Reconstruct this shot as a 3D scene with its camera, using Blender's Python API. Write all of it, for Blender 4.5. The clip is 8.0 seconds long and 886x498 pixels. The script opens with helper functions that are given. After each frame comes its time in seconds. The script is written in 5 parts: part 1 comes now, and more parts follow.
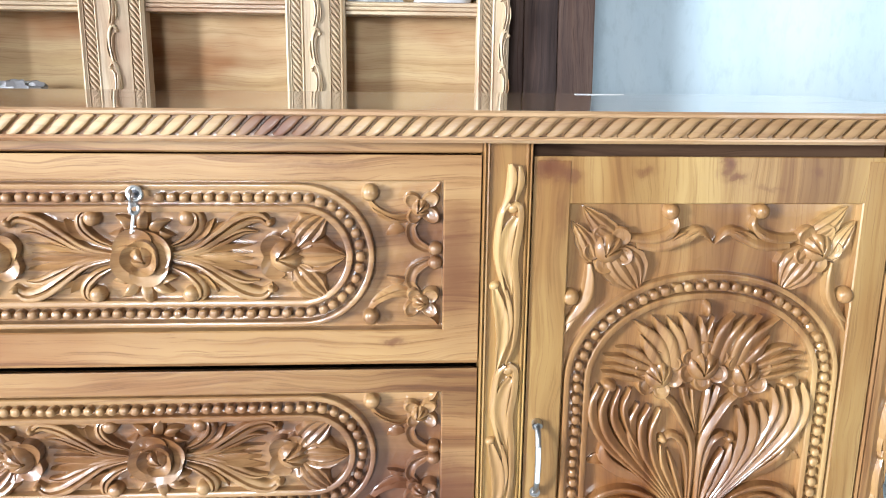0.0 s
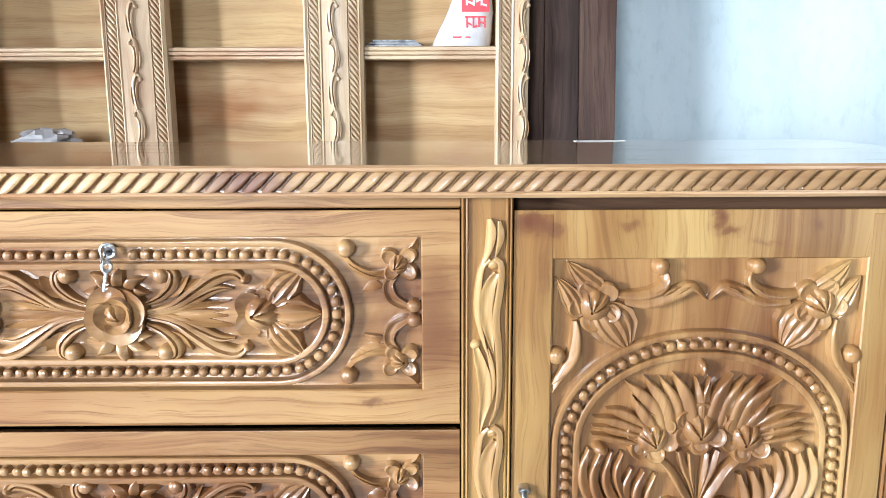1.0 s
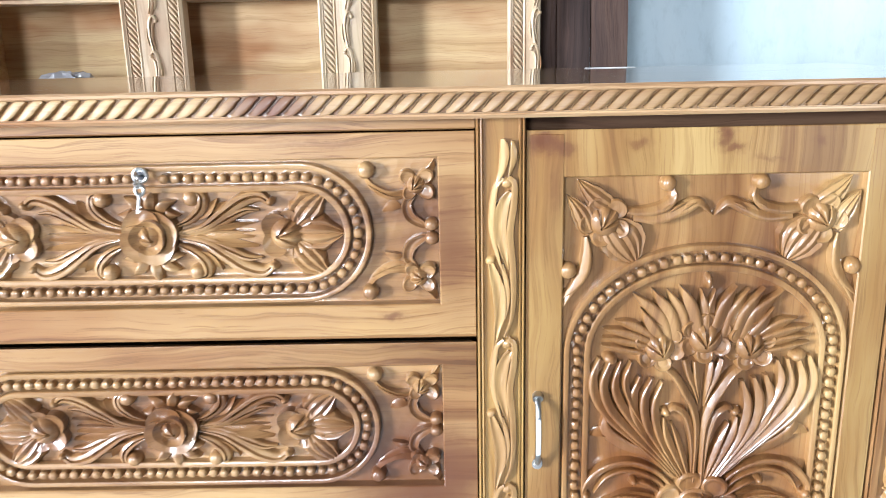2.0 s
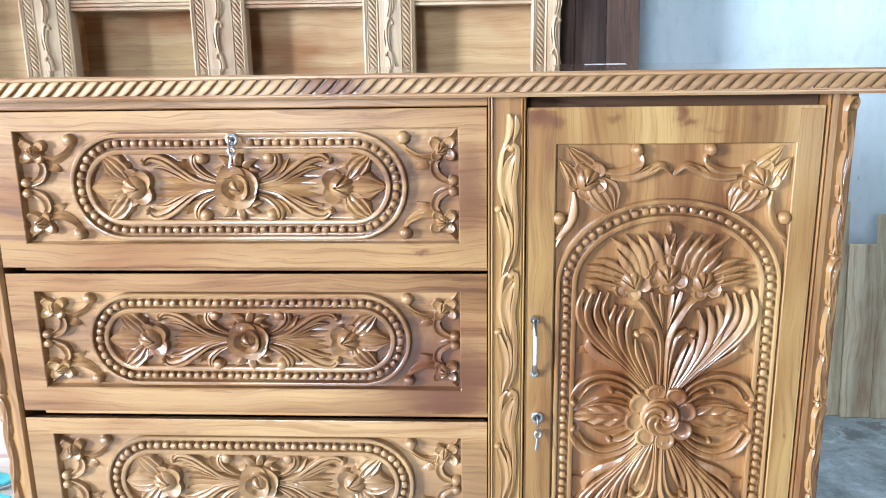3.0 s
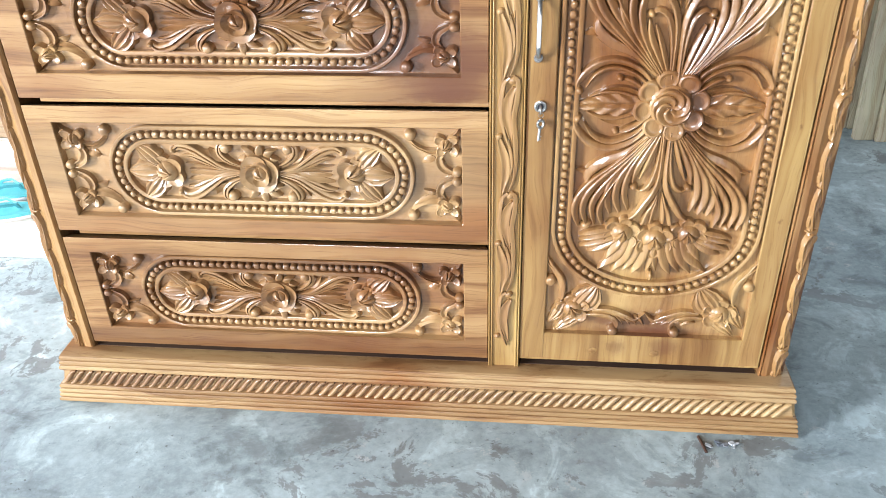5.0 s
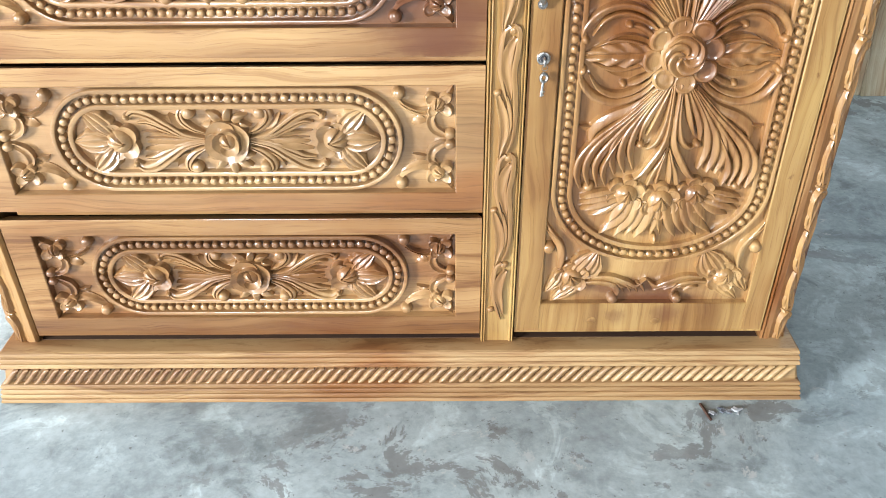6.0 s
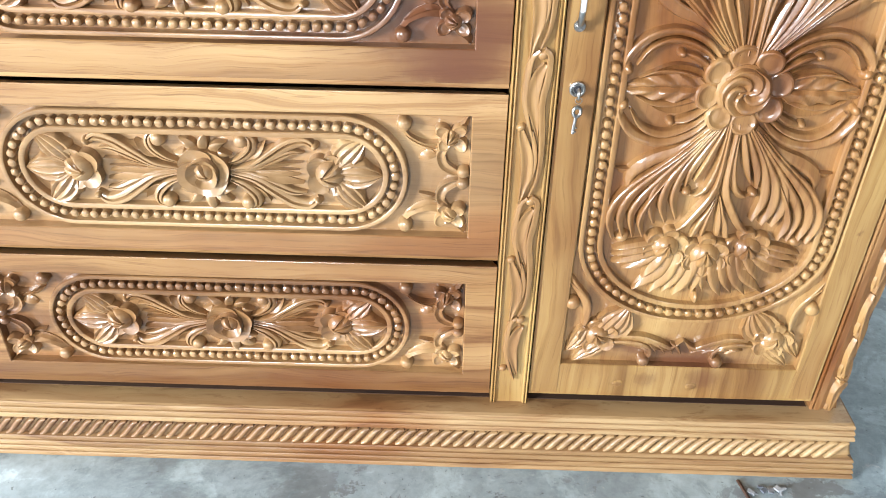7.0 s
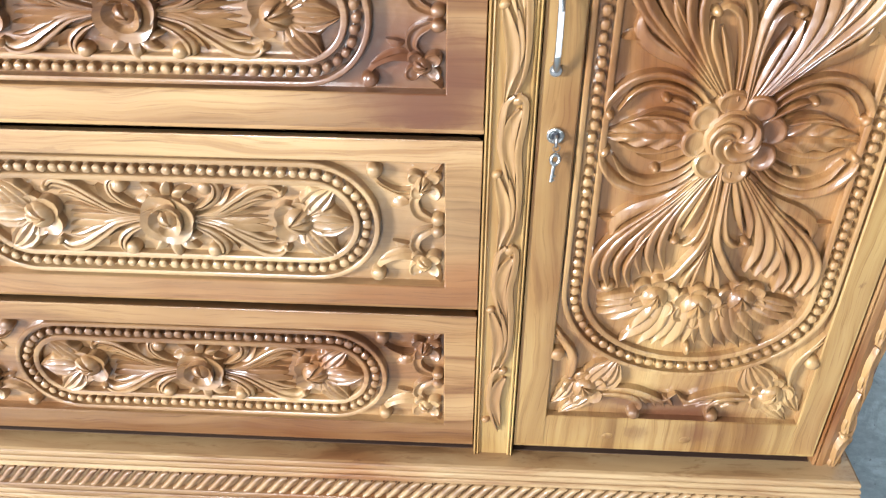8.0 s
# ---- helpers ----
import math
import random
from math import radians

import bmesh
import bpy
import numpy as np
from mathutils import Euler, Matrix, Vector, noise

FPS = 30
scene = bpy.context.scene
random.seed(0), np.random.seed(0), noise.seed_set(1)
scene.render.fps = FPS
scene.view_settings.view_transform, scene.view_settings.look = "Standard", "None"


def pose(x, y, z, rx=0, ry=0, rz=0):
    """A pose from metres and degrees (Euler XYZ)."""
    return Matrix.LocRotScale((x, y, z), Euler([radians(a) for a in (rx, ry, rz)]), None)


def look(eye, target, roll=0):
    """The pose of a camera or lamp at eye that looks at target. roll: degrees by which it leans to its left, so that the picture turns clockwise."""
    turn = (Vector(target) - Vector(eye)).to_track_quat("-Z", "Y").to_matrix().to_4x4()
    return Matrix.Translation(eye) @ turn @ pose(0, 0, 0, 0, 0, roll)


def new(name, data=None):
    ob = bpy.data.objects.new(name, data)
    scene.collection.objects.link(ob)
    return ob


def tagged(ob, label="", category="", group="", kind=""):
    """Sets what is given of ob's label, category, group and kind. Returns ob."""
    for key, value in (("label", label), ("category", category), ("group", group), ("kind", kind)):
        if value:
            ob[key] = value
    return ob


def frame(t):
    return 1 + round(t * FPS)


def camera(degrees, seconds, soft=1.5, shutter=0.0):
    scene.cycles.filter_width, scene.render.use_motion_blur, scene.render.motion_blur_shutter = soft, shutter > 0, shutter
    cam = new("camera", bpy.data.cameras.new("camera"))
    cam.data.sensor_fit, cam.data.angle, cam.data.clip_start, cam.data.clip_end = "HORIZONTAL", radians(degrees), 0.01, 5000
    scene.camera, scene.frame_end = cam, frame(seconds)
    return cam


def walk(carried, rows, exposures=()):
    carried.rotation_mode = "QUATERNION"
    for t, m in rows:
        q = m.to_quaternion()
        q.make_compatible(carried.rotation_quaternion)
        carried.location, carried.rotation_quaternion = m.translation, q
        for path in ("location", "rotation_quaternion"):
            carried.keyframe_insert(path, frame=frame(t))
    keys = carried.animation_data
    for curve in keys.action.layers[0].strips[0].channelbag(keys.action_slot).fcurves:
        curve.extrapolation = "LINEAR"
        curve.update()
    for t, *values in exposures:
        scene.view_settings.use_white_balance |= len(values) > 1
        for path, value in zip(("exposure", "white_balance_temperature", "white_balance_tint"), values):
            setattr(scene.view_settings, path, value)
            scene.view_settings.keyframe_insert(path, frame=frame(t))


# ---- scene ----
cam = camera(57.2, 8.0, 0.6, 0.3)
PATH = [
    (0, (-0.002, -0.944, 1.277), (0.127, 0.997, 0.813), 0.7),
    (0.5, (0.055, -0.915, 1.288), (0.128, 1.039, 0.866), 0.6),
    (1, (0.08, -0.911, 1.295), (0.093, 1.053, 0.915), -0.2),
    (1.5, (0.095, -0.91, 1.291), (0.085, 1.051, 0.899), -0.8),
    (2, (0.077, -0.962, 1.272), (0.054, 0.973, 0.766), -1.2),
    (2.2, (0.063, -1.032, 1.275), (0.036, 0.903, 0.769), -1.5),
    (3.3, (0.131, -1.296, 1.237), (-0.051, 0.638, 0.761), -1.1),
    (3.5, (0.148, -1.3, 1.223), (-0.093, 0.597, 0.636), -1.9),
    (4, (0.195, -1.301, 1.186), (-0.078, 0.51, 0.384), -1.9),
    (4.5, (0.212, -1.279, 1.152), (-0.019, 0.447, 0.167), -1.8),
    (5, (0.168, -1.239, 1.135), (-0.028, 0.458, 0.095), -1.7),
    (5.2, (0.131, -1.216, 1.124), (-0.035, 0.478, 0.074), -1.3),
    (6.3, (0.039, -1.088, 1.062), (0.054, 0.571, -0.056), -0.4),
    (6.5, (0.041, -1.036, 1.054), (0.032, 0.623, -0.063), -0.0),
    (7, (0.041, -0.945, 1.045), (0.017, 0.711, -0.076), 1.1),
    (7.5, (0.051, -0.908, 1.045), (-0.009, 0.739, -0.087), 0.8),
    (8, (0.099, -0.867, 1.061), (0.022, 0.798, -0.044), 0.3),
]
walk(cam, [(t, look(eye, target, roll)) for t, eye, target, roll in PATH],
     [(0, -0.20, 6150, 10), (2, -0.13, 6000, 10), (3.5, -0.25, 5640, 10), (4, -0.25, 5620, 10), (5, -0.16, 6240, 10), (6.5, -0.18, 6480, 10), (8, -0.02, 6080, 10)])

# ---- world and light ----
world = bpy.data.worlds.new("world")
scene.world = world
world.use_nodes = True
wn = world.node_tree
sky = wn.nodes.new("ShaderNodeTexSky")
sky.sky_type, sky.sun_disc = "NISHITA", False
sky.sun_elevation, sky.sun_rotation = radians(48), radians(250)
wn.links.new(sky.outputs[0], wn.nodes["Background"].inputs[0])
wn.nodes["Background"].inputs[1].default_value = 0.12


def opening_light(name, eye, target, wide, high, watts, color):
    data = bpy.data.lights.new(name, "AREA")
    data.shape, data.size, data.size_y, data.energy, data.color = "RECTANGLE", wide, high, watts, color
    ob = new(name, data)
    ob.matrix_world = look(eye, target)
    return ob


opening_light("daylight_side_opening", (-6.20, -4.10, 1.75), (-0.2, 0.0, 0.60), 1.5, 1.8, 1480, (0.92, 0.96, 1.0))
opening_light("daylight_shop_front", (-1.60, -6.00, 2.10), (0.1, 0.0, 0.85), 1.2, 1.6, 360, (0.94, 0.97, 1.0))
opening_light("daylight_rear_doorway", (-3.36, 0.62, 1.15), (-1.2, 0.55, 0.1), 1.0, 1.7, 150, (0.90, 0.95, 1.0))
# added fill lamp for the back wall and floor at the right, no known window
opening_light("daylight_right_window", (2.64, 0.60, 2.20), (1.2, 1.80, 1.90), 0.9, 1.2, 24, (0.92, 0.96, 1.0))
# added weak fill from the front right, where only a sheen hints at something bright
opening_light("daylight_far_doorway", (2.22, -3.42, 1.35), (0.9, 0.5, 0.5), 0.8, 1.9, 14, (0.92, 0.96, 1.0))


# ---- materials ----
def nodes_of(name):
    m = bpy.data.materials.new(name)
    m.use_nodes = True
    t = m.node_tree
    return m, t, t.nodes["Principled BSDF"]


def ramp(t, fac, stops):
    r = t.nodes.new("ShaderNodeValToRGB")
    e = r.color_ramp.elements
    while len(e) < len(stops):
        e.new(0.5)
    for el, (p, c) in zip(e, stops):
        el.position, el.color = p, (*c, 1)
    t.links.new(fac, r.inputs[0])
    return r.outputs[0]


def tex_noise(t, vec, scale, detail=4.0, rough=0.55, dist=0.0):
    n = t.nodes.new("ShaderNodeTexNoise")
    n.inputs["Scale"].default_value, n.inputs["Detail"].default_value = scale, detail
    n.inputs["Roughness"].default_value, n.inputs["Distortion"].default_value = rough, dist
    if vec is not None:
        t.links.new(vec, n.inputs["Vector"])
    return n.outputs[0]


def mixc(t, fac, a, b, mode="MIX"):
    n = t.nodes.new("ShaderNodeMix")
    n.data_type, n.blend_type = "RGBA", mode
    for sock, v in ((n.inputs[0], fac), (n.inputs[6], a), (n.inputs[7], b)):
        if isinstance(v, (int, float)):
            sock.default_value = v
        elif isinstance(v, tuple):
            sock.default_value = (*v, 1)
        else:
            t.links.new(v, sock)
    return n.outputs[2]


def stretched(t, scale, shift=True):
    c = t.nodes.new("ShaderNodeTexCoord")
    g = t.nodes.new("ShaderNodeNewGeometry")
    o = t.nodes.new("ShaderNodeObjectInfo")
    m = t.nodes.new("ShaderNodeMapping")
    m.inputs["Scale"].default_value = scale
    if shift:
        a = t.nodes.new("ShaderNodeVectorMath")
        a.operation = "MULTIPLY_ADD"
        t.links.new(o.outputs["Random"], a.inputs[0])
        a.inputs[1].default_value = (3.1, 1.7, 2.3)
        t.links.new(g.outputs["Position"], a.inputs[2])
        t.links.new(a.outputs[0], m.inputs["Vector"])
    else:
        t.links.new(g.outputs["Position"], m.inputs["Vector"])
    return m.outputs[0], o.outputs["Random"]


def bump(t, height, strength, distance, bsdf):
    b = t.nodes.new("ShaderNodeBump")
    b.inputs["Strength"].default_value, b.inputs["Distance"].default_value = strength, distance
    t.links.new(height, b.inputs["Height"])
    t.links.new(b.outputs[0], bsdf.inputs["Normal"])


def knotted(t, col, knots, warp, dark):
    """Dark knots, stains and shaded dents at their places: (x, z, half width, half height, strength)."""
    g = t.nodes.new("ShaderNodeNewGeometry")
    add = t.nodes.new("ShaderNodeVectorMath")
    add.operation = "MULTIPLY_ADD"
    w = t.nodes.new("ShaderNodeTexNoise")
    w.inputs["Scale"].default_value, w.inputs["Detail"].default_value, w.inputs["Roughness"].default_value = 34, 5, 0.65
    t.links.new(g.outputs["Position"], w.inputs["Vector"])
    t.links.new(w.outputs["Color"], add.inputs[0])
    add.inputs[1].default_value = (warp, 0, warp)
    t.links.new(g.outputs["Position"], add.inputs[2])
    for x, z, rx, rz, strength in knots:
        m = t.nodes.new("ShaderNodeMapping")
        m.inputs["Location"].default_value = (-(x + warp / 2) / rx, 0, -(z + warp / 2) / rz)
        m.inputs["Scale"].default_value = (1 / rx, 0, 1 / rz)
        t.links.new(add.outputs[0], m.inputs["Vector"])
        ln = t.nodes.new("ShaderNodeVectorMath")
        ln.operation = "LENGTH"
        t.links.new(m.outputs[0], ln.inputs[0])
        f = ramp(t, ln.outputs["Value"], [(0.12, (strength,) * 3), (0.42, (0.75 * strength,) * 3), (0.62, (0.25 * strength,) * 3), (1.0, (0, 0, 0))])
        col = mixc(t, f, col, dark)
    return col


def wandering(t, along, shift):
    """Grain coordinates: long lines along one axis that drift gently sideways."""
    flat, rnd = stretched(t, (1, 1, 1), shift)
    slow = [2.6, 2.6, 2.6]
    slow["xyz".index(along)] = 1.3
    m0 = t.nodes.new("ShaderNodeMapping")
    m0.inputs["Scale"].default_value = slow
    t.links.new(flat, m0.inputs["Vector"])
    w = t.nodes.new("ShaderNodeTexNoise")
    w.inputs["Scale"].default_value, w.inputs["Detail"].default_value = 2.4, 3
    t.links.new(m0.outputs[0], w.inputs["Vector"])
    add = t.nodes.new("ShaderNodeVectorMath")
    add.operation = "MULTIPLY_ADD"
    t.links.new(w.outputs["Color"], add.inputs[0])
    add.inputs[1].default_value = (0.07, 0.07, 0.07)
    t.links.new(flat, add.inputs[2])
    m = t.nodes.new("ShaderNodeMapping")
    sc = [26.0, 7.0, 26.0]
    sc["xyz".index(along)] = 0.55
    m.inputs["Scale"].default_value = sc
    t.links.new(add.outputs[0], m.inputs["Vector"])
    return m.outputs[0], rnd


def wood(name, along, dark, mid, light, gloss=0.30, coat=0.5, shift=True, streak=0.5, knots=(), chisel=0.0, pale=(), polish=0.12):
    """Lacquered wood with its grain along one axis."""
    m, t, b = nodes_of(name)
    vec, rnd = wandering(t, along, shift)
    broad = tex_noise(t, vec, 0.55, 4, 0.55, 0.6)
    mid_n = tex_noise(t, vec, 3.0, 6, 0.62, 0.3)
    fine = tex_noise(t, vec, 13.0, 4, 0.65, 0.1)
    sc2 = [5.0, 5.0, 5.0]
    sc2["xyz".index(along)] = 2.2
    vec2, _ = stretched(t, sc2, shift)
    patch = tex_noise(t, vec2, 1.0, 3, 0.55)
    col = ramp(t, broad, [(0.33, dark), (0.49, mid), (0.66, light)])
    grain = ramp(t, mid_n, [(0.34, (0.40, 0.24, 0.13)), (0.43, (0.80, 0.68, 0.55)), (0.50, (1, 0.98, 0.95)), (0.62, (1.08, 1.08, 1.06))])
    col = mixc(t, streak, col, grain, "MULTIPLY")
    pores = ramp(t, fine, [(0.34, (0.48, 0.36, 0.27)), (0.46, (1, 1, 1)), (0.62, (1, 1, 1)), (0.74, (1.18, 1.17, 1.12))])
    col = mixc(t, 0.7 * streak + 0.10, col, pores, "MULTIPLY")
    tone = ramp(t, patch, [(0.30, (0.68, 0.45, 0.30)), (0.47, (1, 0.96, 0.92)), (0.66, (1.18, 1.20, 1.12))])
    col = mixc(t, 1.0, col, tone, "MULTIPLY")
    vary = ramp(t, rnd, [(0.0, (0.84, 0.79, 0.73)), (1.0, (1.08, 1.08, 1.08))])
    col = mixc(t, 0.8 if shift else 0.25, col, vary, "MULTIPLY")
    if pale:
        # a board of paler heartwood
        col = knotted(t, col, pale, 0.020, (0.445, 0.305, 0.150))
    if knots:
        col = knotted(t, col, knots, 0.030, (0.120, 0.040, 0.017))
    t.links.new(col, b.inputs["Base Color"])
    rg = ramp(t, mid_n, [(0.3, (gloss + 0.12,) * 3), (0.7, (gloss,) * 3)])
    t.links.new(rg, b.inputs["Roughness"])
    b.inputs["Coat Weight"].default_value = coat
    b.inputs["Coat Roughness"].default_value = polish
    b.inputs["Coat IOR"].default_value = 1.5
    bump(t, fine, 0.16, 0.0008, b)
    if chisel:
        # shallow knife facets left by the carver
        flat, _ = stretched(t, (1, 1, 1), shift)
        v = t.nodes.new("ShaderNodeTexVoronoi")
        v.inputs["Scale"].default_value = 95.0
        t.links.new(flat, v.inputs["Vector"])
        k = t.nodes.new("ShaderNodeBump")
        k.inputs["Strength"].default_value, k.inputs["Distance"].default_value = chisel, 0.003
        t.links.new(v.outputs[0], k.inputs["Height"])
        t.links.new(k.outputs[0], b.inputs["Normal"].links[0].from_node.inputs["Normal"])
    return m


TEAK = ((0.182, 0.091, 0.035), (0.322, 0.184, 0.079), (0.432, 0.278, 0.135))
PALE = ((0.236, 0.130, 0.047), (0.362, 0.228, 0.087), (0.456, 0.318, 0.138))
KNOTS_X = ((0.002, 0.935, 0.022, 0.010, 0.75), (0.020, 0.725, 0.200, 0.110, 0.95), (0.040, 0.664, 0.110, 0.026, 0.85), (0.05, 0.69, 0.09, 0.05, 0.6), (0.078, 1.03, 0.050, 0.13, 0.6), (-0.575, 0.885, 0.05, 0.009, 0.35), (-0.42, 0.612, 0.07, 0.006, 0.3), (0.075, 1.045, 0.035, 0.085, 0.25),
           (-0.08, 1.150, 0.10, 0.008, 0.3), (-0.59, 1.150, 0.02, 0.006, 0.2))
# the pair near z 0.16 paints the shade of the plug dents, the rest is wood
KNOTS_DENTS_Z = ((0.186, 1.152, 0.034, 0.020, 0.95), (0.206, 1.140, 0.026, 0.016, 0.75), (0.300, 1.146, 0.022, 0.011, 0.6), (0.402, 1.154, 0.017, 0.024, 0.9), (0.416, 1.138, 0.020, 0.010, 0.8), (0.512, 1.145, 0.012, 0.010, 0.5), (0.455, 1.124, 0.030, 0.006, 0.4), (0.305, 0.160, 0.013, 0.009, 0.55), (0.420, 0.158, 0.013, 0.009, 0.55), (0.345, 0.170, 0.030, 0.025, 0.5),
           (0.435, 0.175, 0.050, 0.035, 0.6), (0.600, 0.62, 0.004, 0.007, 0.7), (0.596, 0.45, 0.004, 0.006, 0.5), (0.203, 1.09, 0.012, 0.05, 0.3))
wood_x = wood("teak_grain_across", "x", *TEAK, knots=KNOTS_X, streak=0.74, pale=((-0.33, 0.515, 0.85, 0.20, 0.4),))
wood_z = wood("teak_grain_upright", "z", *PALE, knots=KNOTS_DENTS_Z, streak=0.44)
wood_post = wood("teak_corner_posts", "z", *TEAK, streak=0.5)
wood_carved = wood("teak_carved", "x", (0.175, 0.082, 0.032), (0.318, 0.181, 0.077), (0.432, 0.280, 0.134), 0.34, 0.90, shift=False, streak=0.5, chisel=0.16, polish=0.12, pale=((-0.33, 0.515, 0.85, 0.20, 0.4),), knots=((-0.010, 0.730, 0.20, 0.110, 0.95), (-0.15, 0.70, 0.14, 0.040, 0.7), (0.045, 1.04, 0.06, 0.10, 0.45), (-0.66, 0.26, 0.10, 0.09, 0.5)))
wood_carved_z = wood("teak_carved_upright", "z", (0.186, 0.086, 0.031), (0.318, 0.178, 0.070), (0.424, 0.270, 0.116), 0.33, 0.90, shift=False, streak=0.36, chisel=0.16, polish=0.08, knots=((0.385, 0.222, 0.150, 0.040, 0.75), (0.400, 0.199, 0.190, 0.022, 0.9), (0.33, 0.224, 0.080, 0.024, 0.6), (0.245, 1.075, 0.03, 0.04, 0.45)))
wood_base = wood("teak_plinth", "x", (0.245, 0.142, 0.062), (0.365, 0.240, 0.118), (0.450, 0.320, 0.175), 0.36, 0.4, streak=0.6, knots=((-0.128, 1.200, 0.085, 0.045, 0.95), (-0.55, 0.05, 0.18, 0.03, 0.25)))
wood_rope = wood("teak_rope_carving", "x", (0.225, 0.130, 0.056), (0.355, 0.230, 0.112), (0.440, 0.310, 0.168), 0.42, 0.25, shift=False, streak=0.35, knots=((-0.128, 1.200, 0.085, 0.045, 0.95), (-0.60, 0.06, 0.16, 0.03, 0.25)))
wood_top = wood("teak_polished_top", "x", (0.36, 0.22, 0.12), (0.47, 0.31, 0.18), (0.54, 0.38, 0.24), 0.18, 1.0, polish=0.05, knots=((-0.128, 1.200, 0.085, 0.022, 0.8),))
RAW = ((0.40, 0.295, 0.19), (0.48, 0.375, 0.26), (0.55, 0.45, 0.335))
wood_raw = wood("bare_light_wood", "z", *RAW, 0.5, 0.1, streak=0.3)
wood_raw_x = wood("bare_light_wood_across", "x", *RAW, 0.5, 0.1, streak=0.45)
wood_back = wood("shelf_back_wood", "x", (0.345, 0.218, 0.104), (0.445, 0.305, 0.158), (0.515, 0.375, 0.210), 0.65, 0.0, shift=False, streak=0.3)
# near-black: the shade of the gaps and the carcass inside is put into this colour
wood_inner_shade = wood("inner_shade_wood", "x", (0.036, 0.016, 0.007), (0.056, 0.026, 0.011), (0.078, 0.040, 0.018), 0.8, 0.0)
wood_dark = wood("dark_brown_planks", "z", (0.028, 0.014, 0.011), (0.062, 0.034, 0.026), (0.11, 0.066, 0.050), 0.65, 0.0, streak=0.8)
wood_grey = wood("weathered_grey_boards", "z", (0.28, 0.26, 0.195), (0.41, 0.385, 0.295), (0.52, 0.485, 0.38), 0.7, 0.0)
wood_plat = wood("pale_platform_planks", "x", (0.62, 0.58, 0.54), (0.72, 0.69, 0.665), (0.79, 0.77, 0.755), 0.6, 0.0, streak=0.25)
wood_maroon = wood("maroon_painted_wood", "z", (0.105, 0.034, 0.028), (0.14, 0.048, 0.040), (0.17, 0.062, 0.05), 0.45, 0.1, shift=False)


def metal(name, color, rough):
    m, t, b = nodes_of(name)
    b.inputs["Metallic"].default_value = 1
    n = tex_noise(t, None, 60, 4)
    t.links.new(ramp(t, n, [(0.3, tuple(0.75 * c for c in color)), (0.7, color)]), b.inputs["Base Color"])
    t.links.new(ramp(t, n, [(0.3, (rough,) * 3), (0.7, (rough + 0.15,) * 3)]), b.inputs["Roughness"])
    return m


chrome = metal("bright_nickel", (0.62, 0.62, 0.61), 0.24)
keyhole = metal("dark_steel", (0.10, 0.10, 0.11), 0.4)


def plain(name, low, high, rough=0.6, scale=4.0, relief=0.1, spec=0.5):
    m, t, b = nodes_of(name)
    vec, rnd = stretched(t, (1, 1, 1), False)
    a = tex_noise(t, vec, scale, 5, 0.6)
    c = ramp(t, a, [(0.32, low), (0.68, high)])
    t.links.new(c, b.inputs["Base Color"])
    b.inputs["Roughness"].default_value = rough
    b.inputs["Specular IOR Level"].default_value = spec
    bump(t, tex_noise(t, vec, scale * 14, 4), relief, 0.004, b)
    return m


